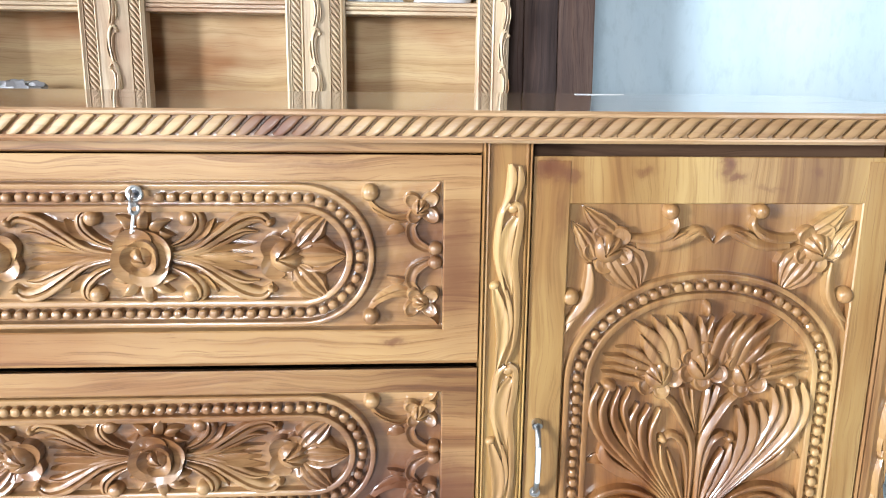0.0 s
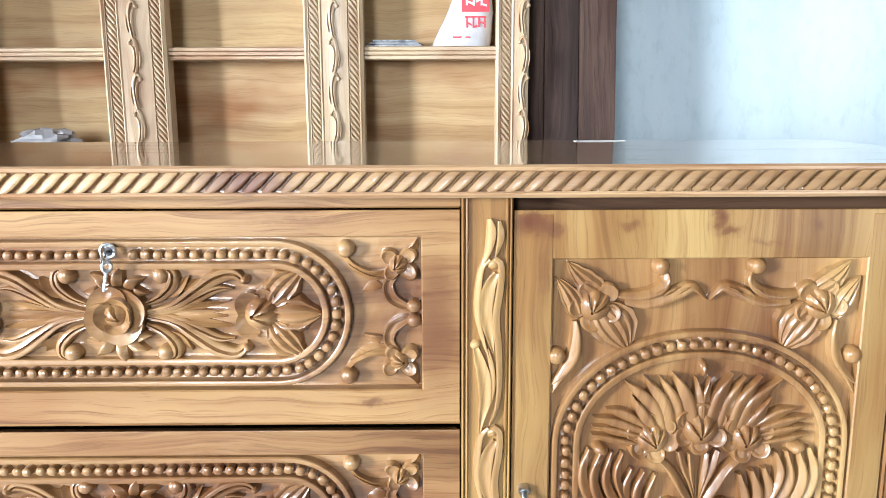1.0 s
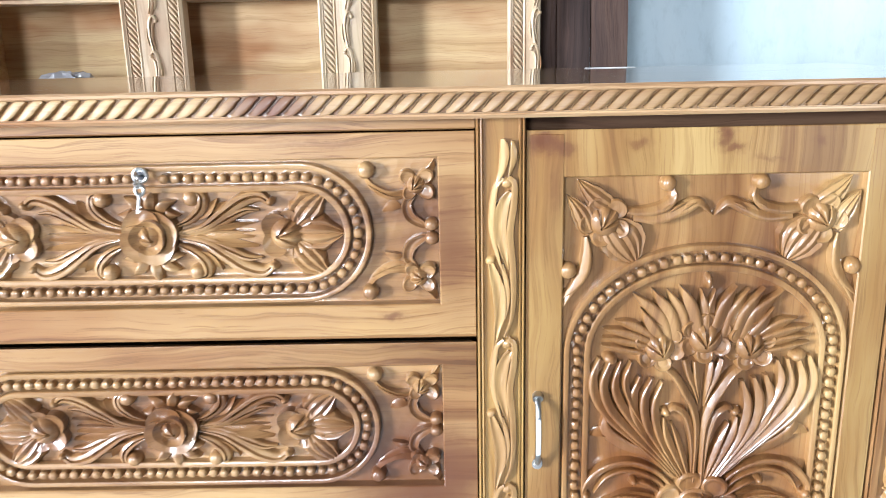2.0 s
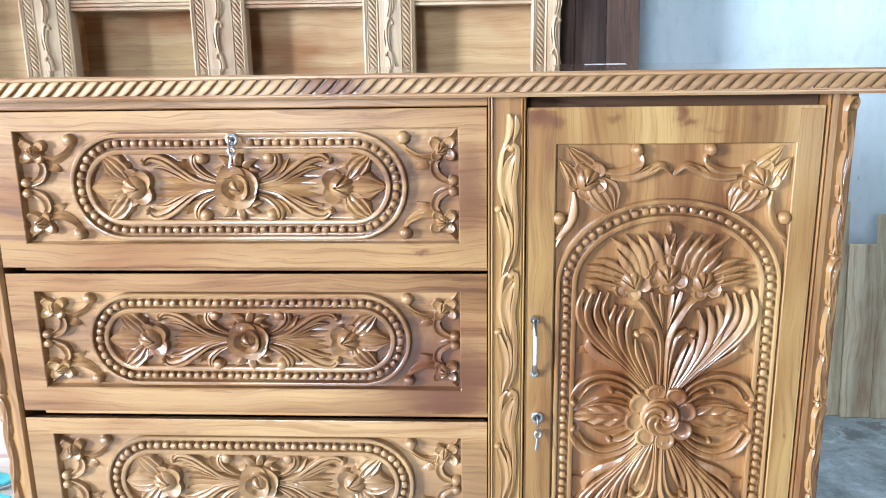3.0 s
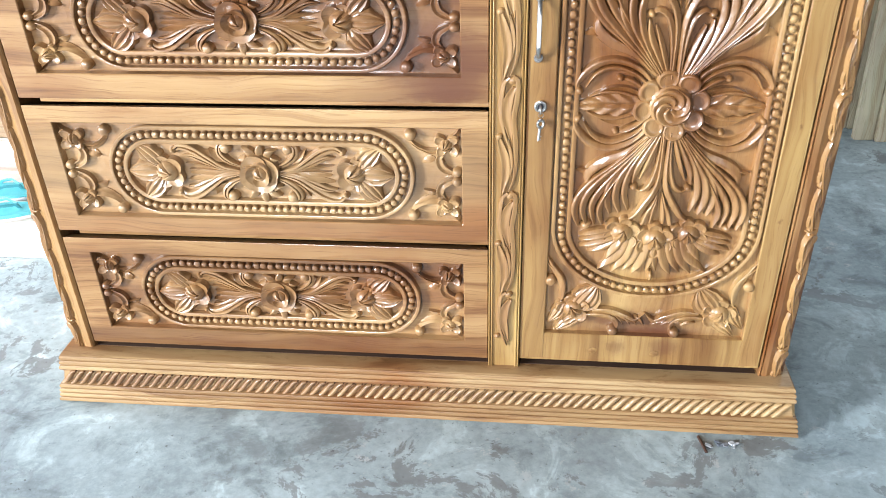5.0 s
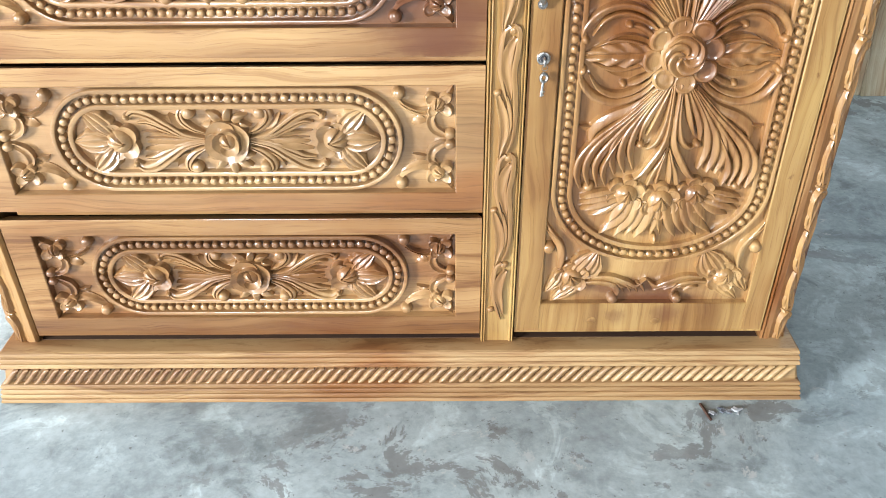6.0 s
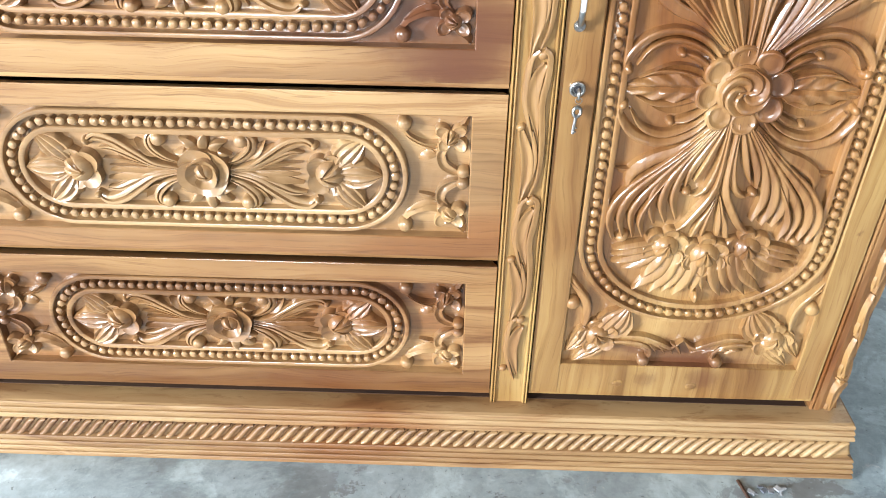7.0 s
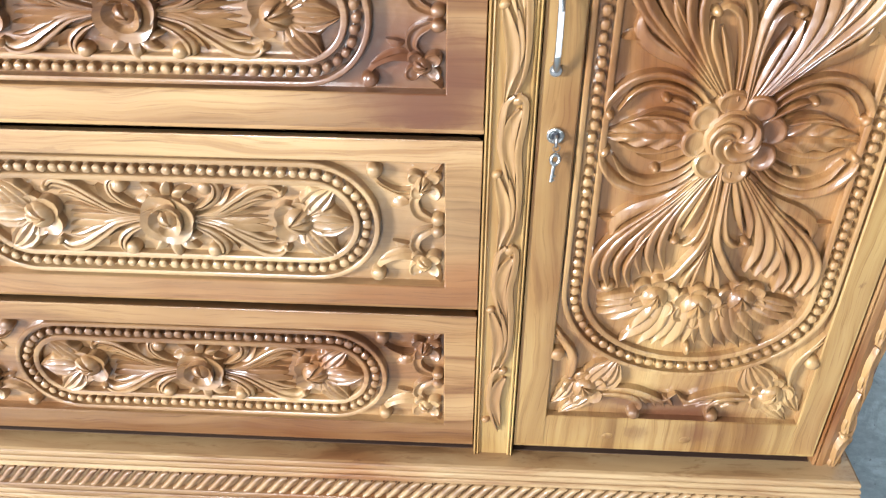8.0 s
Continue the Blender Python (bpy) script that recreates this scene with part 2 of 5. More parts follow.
def concrete_floor():
    m, t, b = nodes_of("stained_concrete")
    vec, _ = stretched(t, (1, 1, 1), False)
    big = tex_noise(t, vec, 1.6, 6, 0.62, 0.8)
    mid = tex_noise(t, vec, 6.5, 7, 0.68, 0.6)
    fine = tex_noise(t, vec, 48, 6, 0.7)
    col = ramp(t, big, [(0.32, (0.31, 0.335, 0.348)), (0.50, (0.425, 0.455, 0.463)), (0.66, (0.55, 0.575, 0.58))])
    blot = ramp(t, mid, [(0.37, (0.54, 0.55, 0.55)), (0.45, (0.92, 0.92, 0.92)), (0.55, (1, 1, 1)), (0.60, (1.36, 1.36, 1.34))])
    col = mixc(t, 0.85, col, blot, "MULTIPLY")
    col = mixc(t, 0.7, col, ramp(t, fine, [(0.3, (0.6, 0.6, 0.6)), (0.6, (1, 1, 1))]), "MULTIPLY")
    v = t.nodes.new("ShaderNodeTexVoronoi")
    v.inputs["Scale"].default_value = 9.0
    t.links.new(vec, v.inputs["Vector"])
    col = mixc(t, 1.0, col, (0.90, 1.01, 1.035), "MULTIPLY")
    rust = tex_noise(t, vec, 3.1, 5, 0.6)
    specks = mixc(t, ramp(t, v.outputs[0], [(0.03, (1, 1, 1)), (0.075, (0, 0, 0))]), (0, 0, 0), ramp(t, rust, [(0.50, (0, 0, 0)), (0.56, (1, 1, 1))]))
    col = mixc(t, specks, col, (0.20, 0.165, 0.135))
    # flakes of pale paint and dark oily patches
    drip = tex_noise(t, vec, 21, 8, 0.78, 0.25)
    where = tex_noise(t, vec, 2.3, 3, 0.5)
    spill = mixc(t, ramp(t, where, [(0.50, (0, 0, 0)), (0.60, (1, 1, 1))]), (0, 0, 0), ramp(t, drip, [(0.58, (0, 0, 0)), (0.63, (0.8, 0.8, 0.8))]))
    col = mixc(t, spill, col, (0.50, 0.515, 0.505))
    oil = ramp(t, tex_noise(t, vec, 3.7, 6, 0.7, 0.4), [(0.37, (0.30, 0.32, 0.33)), (0.45, (1, 1, 1))])
    col = mixc(t, 0.42, col, oil, "MULTIPLY")
    chip = tex_noise(t, vec, 7.5, 10, 0.72, 0.35)
    chips = mixc(t, ramp(t, tex_noise(t, vec, 1.3, 3, 0.5), [(0.44, (0, 0, 0)), (0.56, (1, 1, 1))]), (0, 0, 0), ramp(t, chip, [(0.438, (1, 1, 1)), (0.456, (0, 0, 0))]))
    col = mixc(t, mixc(t, 0.75, (0, 0, 0), chips), col, (0.165, 0.172, 0.172))
    crumbs = ramp(t, tex_noise(t, vec, 95, 3, 0.5), [(0.28, (0.35, 0.33, 0.3)), (0.33, (1, 1, 1))])
    col = mixc(t, 0.7, col, crumbs, "MULTIPLY")
    t.links.new(col, b.inputs["Base Color"])
    t.links.new(ramp(t, mid, [(0.3, (0.38,) * 3), (0.7, (0.7,) * 3)]), b.inputs["Roughness"])
    bump(t, fine, 0.25, 0.002, b)
    return m


def lime_wall():
    m, t, b = nodes_of("pale_blue_limewash")
    vec, _ = stretched(t, (1, 1, 0.45), False)
    big = tex_noise(t, vec, 1.5, 5, 0.6, 0.4)
    fine = tex_noise(t, vec, 30, 6, 0.7)
    col = ramp(t, big, [(0.3, (0.43, 0.54, 0.59)), (0.5, (0.52, 0.62, 0.67)), (0.7, (0.61, 0.69, 0.725))])
    col = mixc(t, 0.35, col, ramp(t, fine, [(0.25, (0.55, 0.6, 0.6)), (0.5, (1, 1, 1))]), "MULTIPLY")
    v = t.nodes.new("ShaderNodeTexVoronoi")
    v.inputs["Scale"].default_value = 7.0
    t.links.new(vec, v.inputs["Vector"])
    col = mixc(t, ramp(t, v.outputs[0], [(0.015, (1, 1, 1)), (0.04, (0, 0, 0))]), col, (0.36, 0.42, 0.44))
    t.links.new(col, b.inputs["Base Color"])
    b.inputs["Roughness"].default_value = 0.8
    bump(t, fine, 0.3, 0.003, b)
    return m


floor_mat, wall_mat = concrete_floor(), lime_wall()
# dark tones for the unseen ceiling and walls, chosen to limit bounced light
ceiling_mat = plain("dark_unseen_ceiling", (0.075, 0.07, 0.065), (0.125, 0.12, 0.11), 0.7)
rough_wall = plain("dark_unseen_wall", (0.10, 0.097, 0.09), (0.17, 0.163, 0.152), 0.9)
paper_mat = plain("white_paper", (0.70, 0.72, 0.73), (0.82, 0.83, 0.84), 0.7, 9)
rubber_blue = plain("turquoise_rubber", (0.10, 0.50, 0.56), (0.16, 0.62, 0.66), 0.55, 12)
rubber_white = plain("white_rubber", (0.66, 0.69, 0.72), (0.78, 0.80, 0.82), 0.6, 12)
strap_mat = plain("teal_strap", (0.07, 0.34, 0.40), (0.10, 0.42, 0.47), 0.45, 12)
bag_white = plain("white_woven_bag", (0.46, 0.45, 0.46), (0.62, 0.61, 0.62), 0.5, 14)
bag_red = plain("red_print", (0.55, 0.045, 0.065), (0.66, 0.075, 0.09), 0.5, 18)
plastic_mat = plain("clear_crumpled_plastic", (0.26, 0.25, 0.25), (0.42, 0.41, 0.42), 0.2, 11, 0.3)
newsprint = plain("folded_newspaper", (0.10, 0.115, 0.14), (0.56, 0.58, 0.60), 0.7, 34)
cloth_teal = plain("turquoise_cloth", (0.05, 0.45, 0.46), (0.09, 0.60, 0.58), 0.8, 20)


# ---- mesh helpers ----
def mesh_from(name, verts, faces, mat, smooth=True):
    me = bpy.data.meshes.new(name)
    me.from_pydata([tuple(v) for v in verts], [], faces)
    me.materials.append(mat)
    if smooth:
        me.shade_smooth()
        me.set_sharp_from_angle(angle=radians(34))
    me.update()
    return me


def part(name, me, parent, at=None, label=""):
    """One mesh object under a thing or a part; at: its pose in the parent's space."""
    ob = new(name, me)
    ob.parent = parent
    if at is not None:
        ob.matrix_basis = at
    if label:
        tagged(ob, label)
    return ob


def thing(name, label, category, at=(0, 0, 0), group="", kind=""):
    ob = new(name)
    ob.location = at
    ob.empty_display_size = 0.05
    return tagged(ob, label, category, group, kind)


def box_data(x0, x1, y0, y1, z0, z1, r=0.002):
    """A box with chamfered edges, as verts and faces."""
    r = min(r, 0.45 * min(x1 - x0, y1 - y0, z1 - z0))
    rings = [(x0 + r, x1 - r, y0 + r, y1 - r, z0), (x0, x1, y0, y1, z0 + r), (x0, x1, y0, y1, z1 - r), (x0 + r, x1 - r, y0 + r, y1 - r, z1)]
    return loft(rings)


def loft(rings):
    """Rectangles stacked upwards: (x0, x1, y0, y1, z)."""
    v, f = [], []
    for x0, x1, y0, y1, z in rings:
        v += [(x0, y0, z), (x1, y0, z), (x1, y1, z), (x0, y1, z)]
    for i in range(len(rings) - 1):
        for j in range(4):
            a, b = 4 * i + j, 4 * i + (j + 1) % 4
            f.append((a, b, b + 4, a + 4))
    n = 4 * (len(rings) - 1)
    f += [(3, 2, 1, 0), (n, n + 1, n + 2, n + 3)]
    return v, f


def box(name, x0, x1, y0, y1, z0, z1, mat, r=0.002):
    return mesh_from(name, *box_data(x0, x1, y0, y1, z0, z1, r), mat, smooth=False)


def joined(*pieces):
    v, f = [], []
    for pv, pf in pieces:
        n = len(v)
        v += pv
        f += [tuple(i + n for i in face) for face in pf]
    return v, f


def panel(name, x0, x1, z0, z1, inner, depth, back, mat, field, edge=0.0011):
    """A board in the xz plane, face at y = 0, with a sunk field inner = (x0, x1, z0, z1)."""
    a0, a1, b0, b1 = inner
    e = edge
    rings = [(x0 + 0.006, x1 - 0.006, z0 + 0.006, z1 - 0.006, back), (x0, x1, z0, z1, e), (x0 + e * 0.3, x1 - e * 0.3, z0 + e * 0.3, z1 - e * 0.3, e * 0.3), (x0 + e, x1 - e, z0 + e, z1 - e, 0),
             (a0 - 0.0015, a1 + 0.0015, b0 - 0.0015, b1 + 0.0015, 0), (a0, a1, b0, b1, 0.0015), (a0 + 0.001, a1 - 0.001, b0 + 0.001, b1 - 0.001, depth)]
    v, f = [], []
    for p0, p1, q0, q1, y in rings:
        v += [(p0, y, q0), (p1, y, q0), (p1, y, q1), (p0, y, q1)]
    for i in range(len(rings) - 1):
        for j in range(4):
            a, b = 4 * i + j, 4 * i + (j + 1) % 4
            f.append((a, b, b + 4, a + 4))
    n = 4 * (len(rings) - 1)
    f += [(n, n + 1, n + 2, n + 3), (3, 2, 1, 0)]
    me = mesh_from(name, v, f, mat, smooth=False)
    me.materials.append(field)
    for p in me.polygons[n - 4:n + 1]:
        p.material_index = 1
    return me


# ---- carving: u to the right, v up, h out of the wood ----
def place(u, v, h):
    return (u, -h, v)


def spline(pts, n):
    """Points along a smooth curve through pts."""
    p = [np.array(q, float) for q in pts]
    p = [2 * p[0] - p[1]] + p + [2 * p[-1] - p[-2]]
    out = []
    for i in range(n + 1):
        t = i / n * (len(p) - 3)
        k = min(int(t), len(p) - 4)
        t -= k
        a, b, c, d = p[k:k + 4]
        out.append(0.5 * (2 * b + (c - a) * t + (2 * a - 5 * b + 4 * c - d) * t * t + (3 * b - a - 3 * c + d) * t ** 3))
    return np.array(out)


def ROUND(s, t):
    return math.sqrt(max(0.0, 1 - s * s))


def SLOPE(s, t):
    return 0.18 + 0.82 * (0.5 + 0.5 * s) ** 1.3


def SLOPE_BACK(s, t):
    return SLOPE(-s, t)


def PETAL(s, t):
    return 0.58 + 0.42 * (0.5 - 0.5 * s) ** 1.2


def PETAL_BACK(s, t):
    return PETAL(-s, t)


def SCOOP(s, t):
    return 0.42 + 0.58 * abs(s) ** 1.8 - 0.25 * max(0.0, abs(s) - 0.8) * 5


def GOUGED(s, t):
    """Two faces with a narrow cut between them, the outer face higher."""
    cut = 0.62 * max(0.0, 1 - abs(s - 0.05) / 0.15)
    edge = 0.45 * max(0.0, (abs(s) - 0.80) / 0.20) ** 1.5
    return 0.84 + 0.16 * s - 0.10 * s * s - cut - edge


def BLADE(s, t):
    """A blade with its crest towards one side and a knife cut along the other."""
    x = abs((s - 0.42) / (0.58 if s > 0.42 else 1.42))
    top = 1 - (0.22 * x * x if s > 0.42 else 0.42 * x ** 1.3)
    return top * (1 - max(0.0, (x - 0.84) / 0.16) ** 1.1)


def BLADE_BACK(s, t):
    return BLADE(-s, t)


def GOUGED_BACK(s, t):
    return GOUGED(-s, t)


def strand(pts, width, height, prof=ROUND, n=16, k=7, a=0.3, b=0.12, swell=0.5, low=0.45, base=0.0):
    """A carved blade swept along a curve: a and b are its ends' shares of the width, swell where it is widest."""
    c = spline(pts, n)
    d = np.gradient(c, axis=0)
    d /= np.linalg.norm(d, axis=1)[:, None] + 1e-9
    v, f = [], []
    for i in range(n + 1):
        t = i / n
        w = (a + (1 - a) * math.sin(0.5 * math.pi * t / swell)) if t < swell else (b + (1 - b) * math.cos(0.5 * math.pi * (t - swell) / (1 - swell)))
        w *= width / 2
        hh = height * (low + (1 - low) * math.sin(math.pi * min(1, max(0, 0.08 + 0.86 * t))) ** 0.6)
        nx, ny = -d[i][1], d[i][0]
        row = [(-1.12, -0.003)] + [(s, base + hh * prof(s, t)) for s in np.linspace(-1, 1, k)] + [(1.12, -0.003)]
        for s, h in row:
            v.append(place(c[i][0] + nx * w * s, c[i][1] + ny * w * s, h))
    m = k + 2
    for i in range(n):
        for j in range(m - 1):
            q = i * m + j
            f.append((q, q + 1, q + m + 1, q + m))
    f += [tuple(range(m)), tuple(range(n * m, n * m + m))]
    return v, f


def leaf(p0, p1, width, height, veins=5, bend=0.0, notch=0.0, n=18, k=9, base=0.0, fat=0.75, slash=0.42, flutes=0.0):
    """A leaf from p0 to its tip p1 with slanting cuts on both halves of its blade."""
    p0, p1 = np.array(p0, float), np.array(p1, float)
    ax = p1 - p0
    nx = np.array((-ax[1], ax[0]))
    v, f = [], []
    for i in range(n + 1):
        t = i / n
        w = width / 2 * math.sin(math.pi * min(1, (0.10 + 0.90 * t) ** fat)) ** 0.8
        tooth = notch * (0.5 + 0.5 * math.cos(2 * math.pi * veins * t))
        w = max(w, width * 0.02)
        mid = p0 + ax * t + nx * bend * math.sin(math.pi * t)
        u = nx / np.linalg.norm(nx)
        env = 0.5 + 0.5 * math.sin(math.pi * min(1, 0.15 + 0.8 * t))
        row = [(-1.1, -0.003)]
        for s in np.linspace(-1, 1, k):
            cut = slash * (0.5 + 0.5 * math.cos(2 * math.pi * (veins * (t - 0.22 * abs(s)))))
            rib = 0.40 * math.exp(-(s / 0.16) ** 2)
            if flutes:
                cut, rib = 0.0, 0.26 * abs((flutes * s) % 1.0 * 2 - 1) ** 1.6
            row.append((s, base + height * env * max(0.12, 1 - 0.22 * s * s - cut * (0.4 + 0.6 * abs(s)) - rib)))
        row.append((1.1, -0.003))
        for s, h in row:
            q = mid + u * w * s * (1 - tooth * min(1.0, abs(s)) ** 3)
            v.append(place(q[0], q[1], h))
    m = k + 2
    for i in range(n):
        for j in range(m - 1):
            q = i * m + j
            f.append((q, q + 1, q + m + 1, q + m))
    f += [tuple(range(m)), tuple(range(n * m, n * m + m))]
    return v, f


def disc(cx, cy, rx, ry, turn, fn, rings=6, seg=20, base=0.0):
    """A round carved piece; fn(x, y) gives its height over the unit disc."""
    ca, sa = math.cos(turn), math.sin(turn)
    v, f = [place(cx, cy, base + fn(0, 0))], []
    for i in range(1, rings + 2):
        r = min(1.0, i / rings)
        for j in range(seg):
            th = 2 * math.pi * j / seg
            x, y = r * math.cos(th), r * math.sin(th)
            h = base + fn(x, y)
            if i == rings + 1:
                x, y, h = x * 1.06, y * 1.06, -0.003
            v.append(place(cx + ca * rx * x - sa * ry * y, cy + sa * rx * x + ca * ry * y, h))
    for j in range(seg):
        f.append((0, 1 + j, 1 + (j + 1) % seg))
    for i in range(rings):
        for j in range(seg):
            p, q = 1 + i * seg + j, 1 + i * seg + (j + 1) % seg
            f.append((p, q, q + seg, p + seg))
    return v, f


def dome(height, flat=0.55):
    return lambda x, y: height * (flat + (1 - flat) * math.sqrt(max(0, 1 - x * x - y * y)))


def cupped(height):
    """A petal that rises from its root at -x to a lifted rim."""
    def fn(x, y):
        rim = min(1.0, max(0.0, (math.hypot(x, y) - 0.55) / 0.15))
        return height * (0.62 + 0.20 * x - 0.12 * y * y + 0.14 * rim - 0.20 * max(0.0, math.hypot(x, y) - 0.85) / 0.15)
    return fn


def bud(cx, cy, r, turn, height, fan=(-0.58, 0.04, 0.60), rings=7, foot=0.55):
    """A closed bud: a dome with knife cuts that fan out from a point near its foot."""
    seg = 60
    fx, fy = 0.0, -foot
    axes = [math.pi / 2 + a for a in fan]
    ca, sa = math.cos(turn), math.sin(turn)

    def at(x, y, h):
        return place(cx + r * (ca * x - sa * y), cy + r * (sa * x + ca * y), h)

    v, f = [at(fx, fy, 0.45 * height)], []
    for i in range(1, rings + 2):
        p = min(1.0, i / rings)
        for j in range(seg):
            th = math.pi / 2 + 2 * math.pi * j / seg
            dx, dy = math.cos(th), math.sin(th)
            b = fx * dx + fy * dy
            reach = -b + math.sqrt(b * b + 1 - fx * fx - fy * fy)
            x, y = fx + dx * reach * p, fy + dy * reach * p
            h = math.sqrt(max(0.0, 1 - 0.80 * (x * x + y * y)))
            near = min(abs((th - a + math.pi) % (2 * math.pi) - math.pi) for a in axes)
            h -= 0.42 * max(0.0, 1 - near / 0.17) * math.sin(math.pi * min(1, 0.12 + 0.80 * p)) ** 0.7
            if i == rings + 1:
                x, y, h = x * 1.05, y * 1.05, -0.003 / height
            v.append(at(x, y, height * max(h, 0.15) if i <= rings else -0.003))
    for j in range(seg):
        f.append((0, 1 + j, 1 + (j + 1) % seg))
    for i in range(rings):
        for j in range(seg):
            a, b = 1 + i * seg + j, 1 + i * seg + (j + 1) % seg
            f.append((a, b, b + seg, a + seg))
    return v, f


def mirror(data, mu, mv):
    v, f = data
    return [(p[0] * mu, p[1], p[2] * mv) for p in v], ([tuple(reversed(q)) for q in f] if mu * mv < 0 else f)


def relief(data, stand=0.0006, share=1.26):
    """Cut-out relief: upright sides of a common depth with the modelled face on top of them."""
    v, f = data
    return [(x, -(stand - share * y) if y < 0 else y, z) for x, y, z in v], f


def arc(cx, cy, r, a0, a1, n=6, ry=None):
    ry = r if ry is None else ry
    return [(cx + r * math.cos(radians(a0 + (a1 - a0) * i / n)), cy + ry * math.sin(radians(a0 + (a1 - a0) * i / n))) for i in range(n + 1)]


def ring_path(hu, hv, ru, rv, n):
    """A closed path: a rectangle of half sizes hu, hv with elliptic corners, evenly spaced points and their outward normals."""
    raw = []
    for cx, cy, a in ((hu - ru, hv - rv, 0), (-hu + ru, hv - rv, 90), (-hu + ru, -hv + rv, 180), (hu - ru, -hv + rv, 270)):
        raw += arc(cx, cy, ru, a, a + 90, 24, rv)
    raw = np.array(raw + raw[:1])
    s = np.r_[0, np.cumsum(np.hypot(*np.diff(raw, axis=0).T))]
    at = np.linspace(0, s[-1], n, endpoint=False)
    p = np.c_[np.interp(at, s, raw[:, 0]), np.interp(at, s, raw[:, 1])]
    d = np.roll(p, -1, 0) - np.roll(p, 1, 0)
    d /= np.linalg.norm(d, axis=1)[:, None]
    return p, np.c_[d[:, 1], -d[:, 0]], s[-1]


def moulding_ring(hu, hv, ru, rv, profile, n=120):
    """A raised frame swept along a closed path; profile: (inward offset, height)."""
    p, out, _ = ring_path(hu, hv, ru, rv, n)
    m, v, f = len(profile), [], []
    for q, o in zip(p, out):
        v += [place(q[0] - o[0] * off, q[1] - o[1] * off, h) for off, h in profile]
    for i in range(n):
        for j in range(m - 1):
            a, b = i * m + j, ((i + 1) % n) * m + j
            f.append((a, b, b + 1, a + 1))
    return v, f


RIM = [(0.0, -0.003), (0.0010, 0.0075), (0.0022, 0.0088), (0.0062, 0.0092), (0.0078, 0.0084), (0.0086, 0.0004), (0.0262, 0.0004), (0.0268, 0.0070),
       (0.0280, 0.0080), (0.0330, 0.0082), (0.0348, 0.0072), (0.0358, -0.003)]


def bead_mesh(mat):
    def fn(x, y):
        return 0.0082 + 0.0038 * math.sqrt(max(0.0, 1 - 0.9 * (x * x + y * y)))
    v, f = disc(0, 0, 0.0053, 0.0057, 0, fn, 3, 12, 0.001)
    out = []
    for x, y, z in v:
        a = math.atan2(z, x)
        k = (abs(math.cos(a)) ** 2.6 + abs(math.sin(a)) ** 2.6) ** (-1 / 2.6)
        out.append((x * k, y, z * k))
    return mesh_from("bead", out, f, mat, False)


BEAD, BEAD_DOOR = bead_mesh(wood_carved), bead_mesh(wood_carved_z)


def beads_along(parent, hu, hv, ru, rv, pitch, at, skip=(), bead=BEAD):
    rnd = random.Random(int(1e4 * hv))
    _, _, length = ring_path(hu, hv, ru, rv, 16)
    p, out, _ = ring_path(hu, hv, ru, rv, int(length / pitch))
    for (u, v), o in zip(p, out):
        if any(abs(u - a) < r and abs(v - b) < r for a, b, r in skip):
            continue
        k = rnd.uniform(0.93, 1.07)
        part("bead", bead, parent, Matrix.LocRotScale((at[0] + u + rnd.uniform(-0.0006, 0.0006), at[1], at[2] + v + rnd.uniform(-0.0006, 0.0006)),
                                                      Euler((rnd.uniform(-0.08, 0.08), -math.atan2(o[1], o[0]) + rnd.uniform(-0.2, 0.2), rnd.uniform(-0.08, 0.08))), (k, rnd.uniform(0.88, 1.05), k)))


